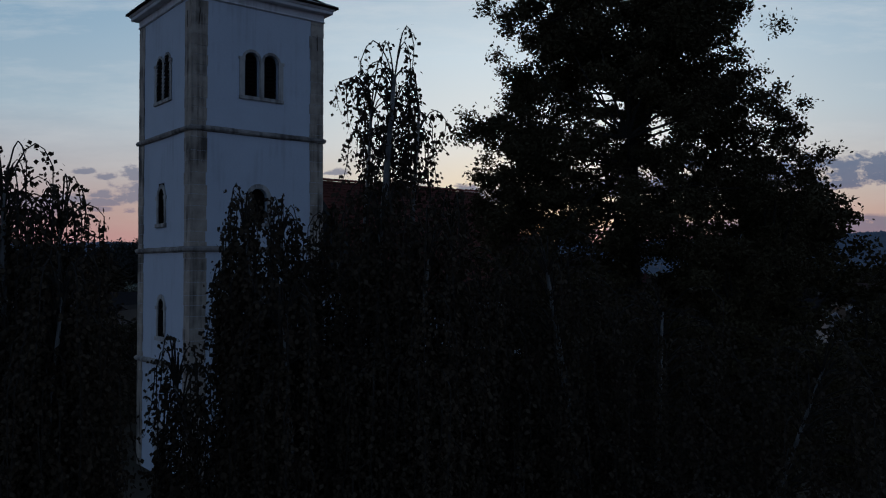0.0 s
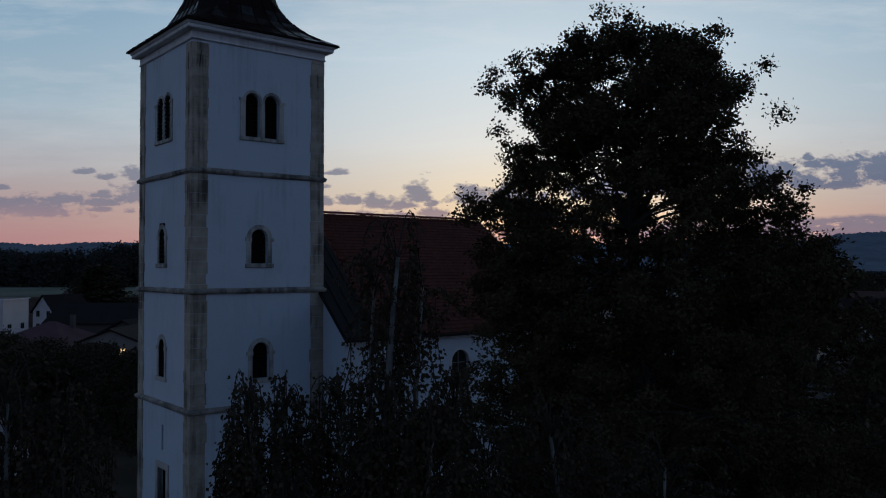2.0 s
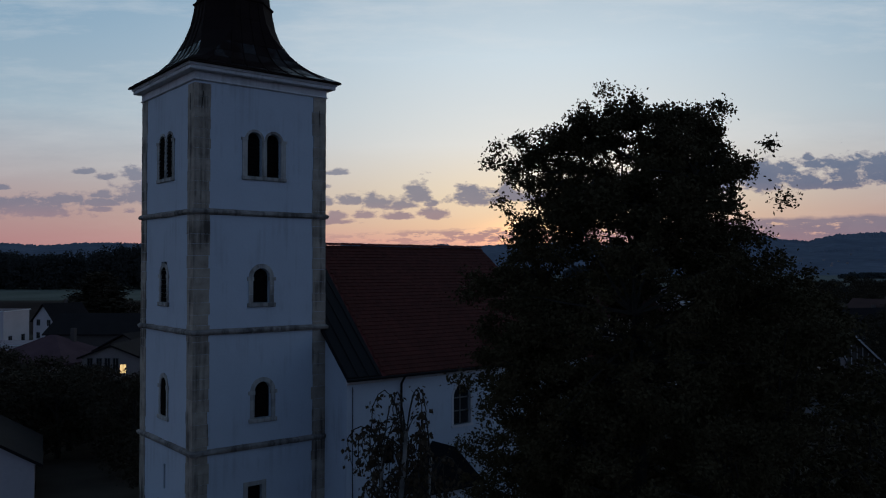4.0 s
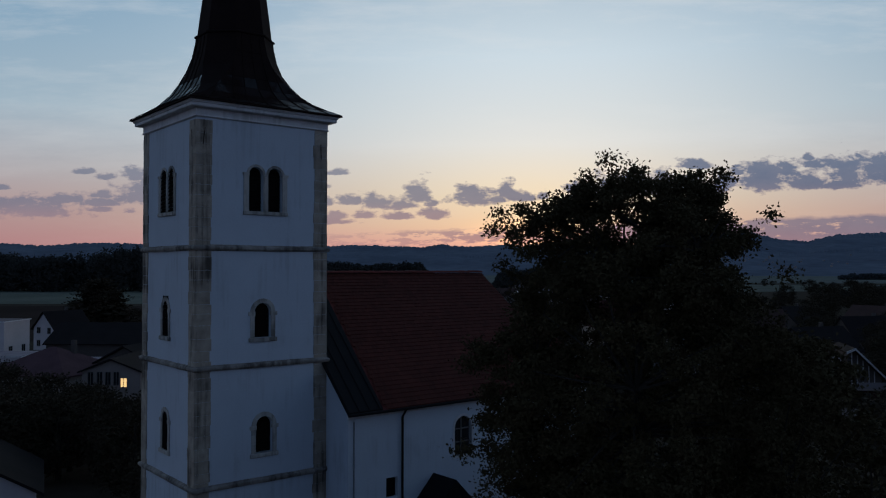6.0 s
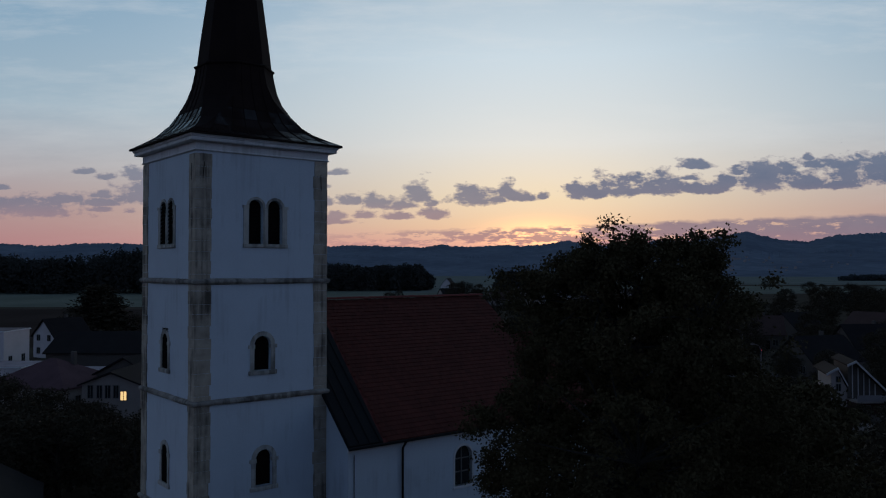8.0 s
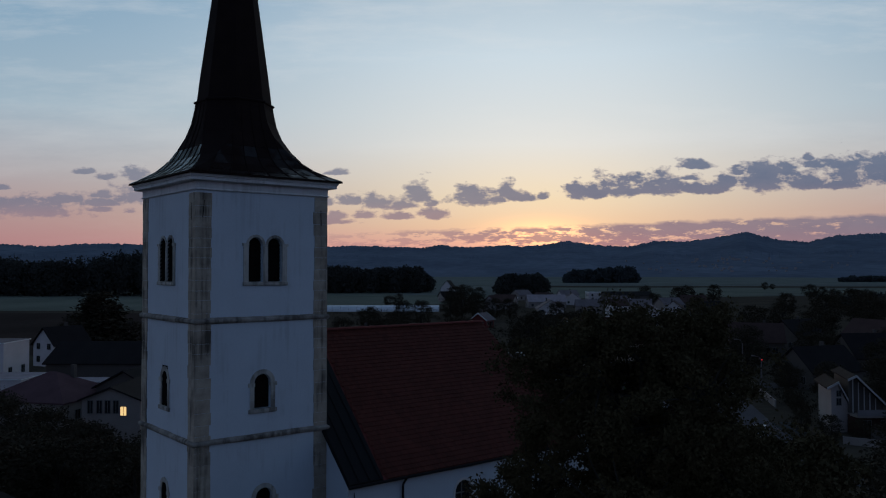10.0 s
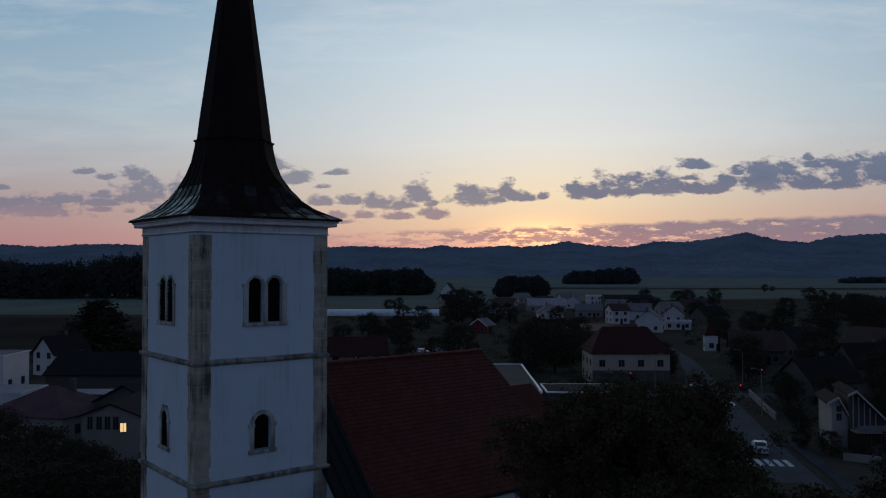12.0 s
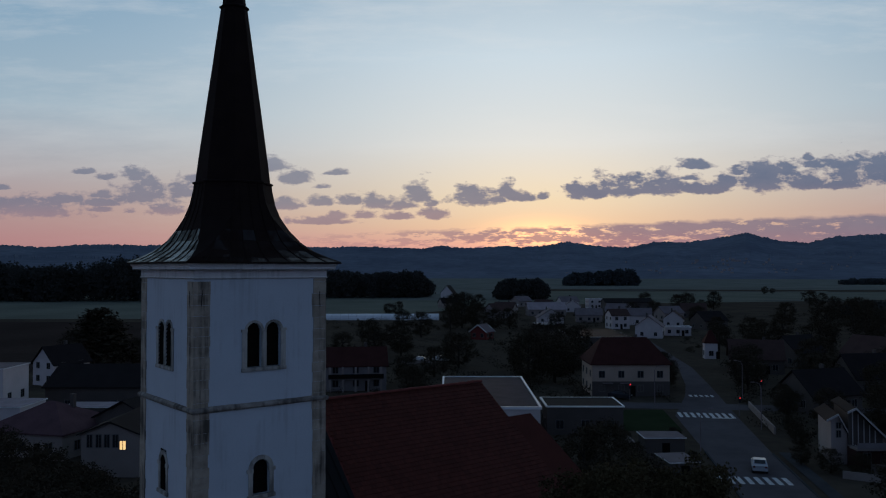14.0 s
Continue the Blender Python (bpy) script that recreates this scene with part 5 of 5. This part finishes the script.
house(-43.0, 117.5, 78, 9.0, 8.5, 4.6, 2.2, "dim", "dark", "dim house with a dark gabled roof", wins=(0, 2), chimney=False)
house(-55.5, 135.0, 0, 12.0, 5.0, 2.7, 0, "dim", "pale", "low carport with a pale flat roof", flat=True, wins=(0, 0), chimney=False, name="carport", rim=0.1)
house(-57.2, 149.5, 0, 24, 13, 4.5, 3.1, "dim", "dark", "long barn with a dark roof", wins=(3, 1), chimney=False, name="barn")
house(-73.9, 135.6, 0, 7.0, 8.2, 9.0, 0, "white", "grey", "white cubic flat-roofed house", flat=True, wins=(2, 2), storeys=2, chimney=False, rim=0.14)
house(-83.5, 180, 62, 9, 6.8, 4.8, 3.4, "white", "dark", "white gabled house with a dark roof", wins=(2, 2), storeys=2)
house(-68.5, 126.5, 0, 11, 8, 4.4, 0, "white", "pale", "low white flat-roofed annex", flat=True, wins=(3, 1), chimney=False, name="annex", rim=0.12)
near = house(-30.3, 49.5, 116, 8.5, 10.4, 4.4, 3.2, "white", "dark", "white gabled outbuilding with a dark roof", wins=(0, 0), chimney=False, name="outbuilding")
near.location.z = -1.75

# greenhouse tunnel in the field
gh = thing("greenhouse", pose(-32, 402, GZ, 0, 0, 1.5), "long white plastic greenhouse tunnel in the field", "greenhouse")
bm = bmesh.new()
loft(bm, [[(x, 3.6 * math.cos(a), 2.9 * math.sin(a)) for a in [math.pi * k / 8 for k in range(9)]] for x in (-30, 30)], closed=True)
part("tunnel", bm, M["plastic"], gh)
hoop = tube(bmesh.new(), [(0, 3.65 * math.cos(a), 2.95 * math.sin(a)) for a in [math.pi * k / 8 for k in range(9)]], [0.05] * 9, 4)
h0 = part("hoop", hoop, M["roof_grey"], gh, m=pose(-30, 0, 0))
for k in range(1, 16):
    shared("hoop", h0.data, gh, pose(-30 + 4 * k, 0, 0))


def wall_run(name, pts, h, t, mat, label):
    bm = bmesh.new()
    for (x0, y0), (x1, y1) in zip(pts, pts[1:]):
        d = Vector((x1 - x0, y1 - y0)).normalized()
        n = Vector((-d.y, d.x)) * t / 2
        ring = [(x0 - n.x, y0 - n.y), (x1 - n.x, y1 - n.y), (x1 + n.x, y1 + n.y), (x0 + n.x, y0 + n.y)]
        loft(bm, [[(*p, z) for p in ring] for z in (GZ - 0.2, GZ + h)])
    return tagged(part(name, bm, M[mat]), label, "wall")


wall_run("garden_wall", [(55.2, 148.5), (50.2, 124.5)], 1.1, 0.25, "wall_pale", "low white garden wall beside the street")
wall_run("garden_wall", [(47.8, 98.6), (51.2, 96.4)], 0.9, 0.25, "wall_pale", "low white garden wall before the gabled house")
wall_run("garden_fence", [(51.4, 99.0), (55.0, 98.0), (59, 97.5)], 1.6, 0.12, "wall_dim", "dark wooden garden fence before the gabled house")
wall_run("garden_wall", [(27.2, 136), (26.8, 115)], 0.8, 0.3, "wall_pale", "low pale garden wall beside the lawn")
wall_run("garden_wall", [(-11, 216), (-2, 216)], 1.0, 0.3, "wall_pale", "pale low wall by parked cars")


def car(x, y, rot, paint, label, tail=False, z=GZ + 0.07):
    c = thing("car", pose(x, y, z, 0, 0, rot), label, "car")
    prof = [(-2.1, 0.35), (-2.12, 0.75), (-1.95, 0.98), (-1.1, 1.05), (-0.55, 1.48), (0.9, 1.52), (1.75, 1.12), (2.1, 1.0), (2.14, 0.4)]
    bm = bmesh.new()
    rings = []
    for xx, s in ((-0.88, 0.90), (-0.84, 1.0), (0.84, 1.0), (0.88, 0.90)):
        rings.append([(xx * (0.82 if pz > 1.2 else 1.0), py * (0.985 if abs(xx) > 0.85 else 1), 0.3 + (pz - 0.3) * (0.97 if s < 1 else 1)) for py, pz in prof])
    loft(bm, rings)
    body = part("body", bm, M[paint], c)
    part("windscreen", loft(bmesh.new(), [[(-0.66, -1.06, 1.06), (0.66, -1.06, 1.06), (0.62, -0.60, 1.47), (-0.62, -0.60, 1.47)], [(-0.66, -1.10, 1.07), (0.66, -1.10, 1.07), (0.62, -0.64, 1.48), (-0.62, -0.64, 1.48)]]), M["glass"], c)
    part("rear_window", loft(bmesh.new(), [[(-0.64, 1.60, 1.18), (0.64, 1.60, 1.18), (0.60, 1.0, 1.50), (-0.60, 1.0, 1.50)], [(-0.64, 1.64, 1.20), (0.64, 1.64, 1.20), (0.60, 1.04, 1.52), (-0.60, 1.04, 1.52)]]), M["glass"], c)
    for s in (-1, 1):
        part("side_window", boxed(min(s * 0.74, s * 0.79), -0.6, 1.08, max(s * 0.74, s * 0.79), 1.1, 1.40), M["glass"], c)
        part("headlight", boxed(s * 0.62 - 0.18, -2.13, 0.68, s * 0.62 + 0.18, -2.05, 0.84), M["trim"], c)
        part("tail_lamp", boxed(s * 0.68 - 0.13, 2.05, 0.78, s * 0.68 + 0.13, 2.16, 0.98), M["tail"] if tail else M["wall_red"], c)
        for yy in (-1.32, 1.30):
            part("wheel", tube(bmesh.new(), [(s * 0.68, yy, 0.32), (s * 0.9, yy, 0.32)], [0.32, 0.32], 14), M["tyre"], c)
    return c


car(39.2, 102.2, 162, "carsilver", "silver car driving on the street")
car(-5.8, 219, 80, "carwhite", "white parked van-like car by a low wall")
car(-0.6, 221, 75, "carwhite", "white parked car by a low wall")
car(34.0, 172 - 14, 60, "cardark", "dark parked car before the cream house")


def street_lamp(x, y, rot):
    l = thing("street_lamp", pose(x, y, GZ, 0, 0, rot), "grey metal street lamp beside the road", "street lamp")
    part("pole", tube(bmesh.new(), [(0, 0, 0), (0, 0, 6.5), (0.35, 0, 7.2), (1.1, 0, 7.4)], [0.09, 0.06, 0.05, 0.04], 7), M["roof_grey"], l)
    part("lamp_head", boxed(1.0, -0.14, 7.33, 1.6, 0.14, 7.46, bevel=0.03), M["roof_grey"], l)




def traffic_light(x, y, rot, h):
    l = thing("traffic_light", pose(x, y, GZ, 0, 0, rot), "black traffic light showing red at the crossroads", "traffic light", "traffic lights")
    part("pole", tube(bmesh.new(), [(0, 0, 0), (0, 0, h + 0.4)], [0.06, 0.05], 8), M["roof_grey"], l)
    b = part("housing", boxed(-0.17, -0.28, h - 0.75, 0.17, -0.05, h + 0.25, bevel=0.04), M["tyre"], l)
    for k, mat in enumerate(("tail", "tyre", "tyre")):
        z = h + 0.08 - 0.31 * k
        part("red_lens" if k == 0 else "dark_lens", tube(bmesh.new(), [(0, -0.27, z), (0, -0.31, z)], [0.13, 0.12], 14), M[mat], b)


traffic_light(50.4, 140, 8, 3.0), traffic_light(61.0, 158, 15, 3.4), traffic_light(35.3, 155.5, 5, 3.1)
street_lamp(49.5, 128, 180), street_lamp(57.5, 158, 180), street_lamp(38.6, 150, 0), street_lamp(32.5, 104, 0)


# ---- woods and garden trees ----
def small_tree(kind, seed):
    """A garden tree 1 unit high, to be set out in many places."""
    rng = np.random.default_rng(seed)
    t = thing(kind, pose(0, 0, 0), "dark green garden tree among the houses", "tree", "garden trees")
    tb = bmesh.new()
    tube(tb, [(0, 0, -0.02), (0.01, 0, 0.3), (0, 0.01, 0.8)], [0.03, 0.022, 0.006], 6)
    for k in range(7):
        a = k * 2.4
        tube(tb, bezier((0, 0, 0.25 + 0.06 * k), (0.1 * math.cos(a), 0.1 * math.sin(a), 0.36 + 0.06 * k), (0.24 * math.cos(a), 0.24 * math.sin(a), 0.45 + 0.06 * k), 3), [0.012, 0.009, 0.006, 0.003], 4)
    part("trunk", tb, M["bark"], t)
    pts = []
    if kind == "conifer":
        for k in range(190):
            z = 0.12 + 0.86 * rng.random() ** 0.85
            a, r = rng.uniform(0, 6.3), 0.36 * (1.02 - z) ** 0.8 * rng.uniform(0.35, 1.0)
            q = rng.normal(size=(34, 3)) * np.array((0.035, 0.035, 0.014))
            pts.append(q + np.array((r * math.cos(a), r * math.sin(a), z - r * 0.22)))
    else:
        for k in range(95):
            u = rng.normal(size=3)
            u /= np.linalg.norm(u)
            r = rng.uniform(0.45, 1.0) ** 0.6
            c = np.array((u[0] * 0.36 * r, u[1] * 0.36 * r, 0.50 + u[2] * 0.46 * r))
            k2 = rng.uniform(0.6, 1.3)
            pts.append(rng.normal(size=(int(55 * k2), 3)) * np.array((0.048, 0.048, 0.032)) * k2 + c)
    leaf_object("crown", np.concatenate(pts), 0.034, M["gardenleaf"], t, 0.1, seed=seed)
    return t


bases = [small_tree("garden_tree", 31), small_tree("garden_tree", 32), small_tree("conifer", 33)]
SPOTS = [(12.5, 50, 10.5, 0), (13.5, 64, 8.5, 1), (24, 44, 9, 0), (31, 56, 8.0, 1), (19, 80, 7, 1), (15, 88, 8.5, 0), (19, 97, 8, 1), (46, 80, 8, 0), (43.5, 71, 8, 1),
         (62, 98, 9, 0), (66, 122, 9, 1), (71, 130, 8, 0), (60, 128, 7, 1), (73, 160, 9, 0), (80, 150, 9, 1), (63, 170, 8, 0), (68, 184, 9, 1), (84, 185, 10, 0), (97, 178, 9, 1), (100, 160, 9, 2),
         (113, 192, 12, 0), (120, 215, 12, 1), (126, 235, 13, 0), (110, 240, 11, 1), (96, 245, 10, 0), (84, 250, 9, 1), (47.4, 178, 7.5, 0), (46.6, 172, 6.0, 1),
         (136, 262, 13, 0), (150, 280, 13, 1), (140, 300, 12, 0), (120, 290, 10, 1), (105, 280, 9, 0), (165, 330, 14, 0), (180, 350, 13, 1), (150, 360, 11, 0),
         (4, 208, 9, 0), (19, 202, 8, 1), (27, 205, 9, 0), (31, 196, 8, 1), (19, 183, 11.2, 0), (24.5, 181, 10.3, 1), (32, 215, 10, 0), (3, 228, 8, 1), (40, 240, 9, 0), (26, 240, 8, 1), (30, 262, 8, 0),
         (47.5, 101, 3.2, 0), (50.5, 99.6, 3.0, 1), (54.5, 99.3, 3.3, 0), (45.6, 105, 2.8, 1), (53.3, 127, 2.6, 0), (51.8, 121, 2.8, 1), (50.2, 115.5, 2.8, 0), (58, 138, 5.5, 1), (60.5, 146, 5.0, 0), (24, 140, 3.0, 1), (33, 118, 2.6, 0), (24.5, 112, 3.4, 1), (24, 103, 3.6, 0), (31.5, 103.5, 2.4, 1), (96, 415, 9, 0), (110, 428, 9, 1), (44, 318, 9, 1), (100, 300, 8, 0), (-2, 190, 7.5, 0), (-8, 180, 7, 1), (-6, 165, 6, 0), (-12, 235, 9, 1), (-20, 240, 9, 0), (-28, 230, 8, 1), (-15, 255, 8, 0), (-25, 275, 9, 1), (-8, 300, 10, 0), (-16, 330, 9, 1), (3, 330, 11, 0), (8, 345, 12, 1), (14, 350, 11, 0), (20, 330, 10, 1), (28, 345, 9, 0),
         (-24, 440, 8, 0), (-29, 442, 7, 1), (6, 455, 12, 0), (12, 460, 13, 1), (20, 470, 11, 0), (116, 375, 9, 1), (135, 470, 11, 0), (142, 480, 12, 1), (165, 500, 12, 0), (128, 520, 11, 1),
         (-87, 208, 15.0, 2), (-92, 214, 10, 0), (-80, 212, 8, 1), (-100, 222, 9, 0), (-66, 160, 5, 1), (-46, 88, 7.6, 0), (-51, 94, 7.6, 1), (-40, 82, 7.6, 0), (-35, 80, 6.8, 1), (-31, 72, 7.2, 0), (-26, 64, 7, 1), (-23.5, 60, 6.4, 0), (-38, 74, 7.6, 1), (-25, 70, 6.2, 1), (-30, 66, 6.6, 0),
         (-21, 56, 7, 0), (-29, 62, 7, 1), (-36, 70, 6.8, 0), (-43, 78, 6.5, 1), (-20, 64, 5, 0), (-24, 84, 4, 1), (-17, 50, 5, 0), (-33, 59, 8, 1),
         (160, 508, 6.2, 0), (167, 511, 6.0, 1), (316, 806, 8, 0), (326, 812, 6, 1), (250, 560, 11, 1), (262, 566, 9, 0), (196, 430, 10, 0), (210, 440, 11, 1), (228, 452, 10, 0), (190, 400, 9, 1)]
random.seed(17)
for k, (x, y, h, b) in enumerate(SPOTS):
    m = pose(x, y, ground_z(x, y), 0, 0, random.uniform(0, 360))
    t = copy_thing(bases[b], m) if k else bases[b]
    wide = (2.3 if x < 0 else 1.5) if b == 2 else random.uniform(1.0, 1.3)
    h *= 1.03 if 175 < y < 275 and -5 < x < 50 else 1.0
    t.matrix_basis = m @ Matrix.Diagonal((h * wide, h * wide, h, 1))
bases[2].matrix_basis = pose(-88, 218, GZ) @ Matrix.Diagonal((12, 12, 12.5, 1))
bases[1].matrix_basis = pose(88, 232, GZ) @ Matrix.Diagonal((8, 8, 8, 1))


def wood(name, x0, x1, y0, y1, h, n, seed, label, leaf=1.7, mat="forest", slope=0.0):
    """A far wood: a solid uneven mass of crowns."""
    rng = np.random.default_rng(seed)
    pts = []
    for _ in range(n):
        x, y = rng.uniform(x0, x1), rng.uniform(y0, y1)
        edge = min(1.0, 0.55 + 0.45 * min(x - x0, x1 - x) / (0.06 * (x1 - x0) + 1))
        hh = (h + slope * (x - x0)) * rng.uniform(0.82, 1.03) * edge * (0.9 + 0.12 * math.sin(x * 0.035 + seed))
        r = rng.uniform(4, 7)
        u = rng.normal(size=(300, 3))
        u /= np.linalg.norm(u, axis=1)[:, None]
        pts.append(u * np.array((r, r, hh * 0.5)) * rng.uniform(0.75, 1.0, (300, 1)) + np.array((x, y, GZ + hh * 0.5)))
    ob = leaf_object(name, np.concatenate(pts), leaf, M[mat], None, 0.1, 0.9, kind="stuff", seed=seed)
    return tagged(ob, label, "woods")


def near_line(x, y, pts, gap):
    """True where a point stands closer than gap to the line."""
    for (x0, y0), (x1, y1) in zip(pts, pts[1:]):
        d = Vector((x1 - x0, y1 - y0))
        t = min(max((Vector((x - x0, y - y0)).dot(d)) / d.length_squared, 0), 1)
        if (Vector((x0, y0)) + d * t - Vector((x, y))).length < gap:
            return True
    return False


def shrubbery(seed):
    """Low garden bushes and hedges between the houses."""
    rng = np.random.default_rng(seed)
    built = [(o.location.x, o.location.y) for o in bpy.data.objects if o.parent is None and o.name.split(".")[0] in ("house", "garage", "shed", "annex", "barn", "car", "transformer_tower")]
    pts = []
    while len(pts) < 620:
        y = 108 + 330 * rng.random() ** 1.5
        x = rng.uniform(-0.32 * y, 0.54 * y)
        if near_line(x, y, ROAD, 7.0) or near_line(x, y, [(8, 152), (95, 141)], 5.5) or (-2 < x < 40 and 108 < y < 150) or any(math.hypot(x - a, y - b) < 7.5 for a, b in built):
            continue
        s, n = rng.uniform(0.8, 1.9), int(rng.integers(70, 130))
        long = rng.uniform(0, math.pi)
        q = rng.normal(size=(n, 3)) * np.array((0.5, 0.5, 0.30)) * s
        if rng.random() < 0.4:
            k = rng.uniform(-1, 1, n) * rng.uniform(2, 5)
            q[:, 0] += k * math.cos(long)
            q[:, 1] += k * math.sin(long)
        q[:, 2] = np.abs(q[:, 2] + 0.55 * s)
        pts.append(q + np.array((x, y, GZ)))
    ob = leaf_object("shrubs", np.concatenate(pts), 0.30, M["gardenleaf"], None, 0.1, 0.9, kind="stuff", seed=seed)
    return tagged(ob, "dark garden bushes and hedges among the houses", "shrubs")


shrubbery(61)
wood("wood", -470, -165, 612, 690, 36, 330, 41, "dark wood at the edge of the fields")
wood("wood", -175, -12, 690, 750, 35, 190, 45, "dark wood at the edge of the fields", slope=-0.055)
wood("copse", 180, 282, 1180, 1215, 24, 110, 42, "dark copse in the plain", 3.0, "forest_hazed")
wood("copse", 46, 82, 652, 676, 17, 70, 43, "dark copse behind the village", 1.8)
wood("copse", 620, 1000, 1250, 1290, 11, 160, 44, "dark line of trees in the plain", 3.0, "forest_hazed")
wood("copse", 195, 420, 360, 420, 11, 110, 48, "dark trees behind the houses", 1.6)

# specks of the far village on the slopes
bm = bmesh.new()
random.seed(9)
for k in range(80):
    u = random.choice((random.uniform(0.15, 0.54), random.gauss(0.36, 0.05), random.gauss(0.33, 0.06)))
    d = random.uniform(2250, 2900)
    a = math.atan(u)
    x, y = math.sin(a) * d, math.cos(a) * d
    top = 16 + 3200 * (ridge_at(u) * 0.36 + 0.006 + 0.0022 * noise.fractal((u * 9 + 5.0, 5.0, 0), 0.9, 2.1, 4))
    z = -2.3 + top * float(np.interp(d, (2048, 2509, 2950), (0, 0.34, 0.8)))
    w, l, h = random.uniform(3.5, 7.5) * (3.5 if k % 47 == 7 else 1), random.uniform(3, 5), random.uniform(2.2, 4.2)
    loft(bm, [[(x + w * p, y + q * l, zz) for p, q in ((-0.5, -0.5), (0.5, -0.5), (0.5, 0.5), (-0.5, 0.5))] for zz in (z - 12, z + h)])
ob = part("far_houses", bm, M["wall_dull"])
tagged(ob, "tiny pale houses scattered on the far slopes", "houses", kind="stuff")
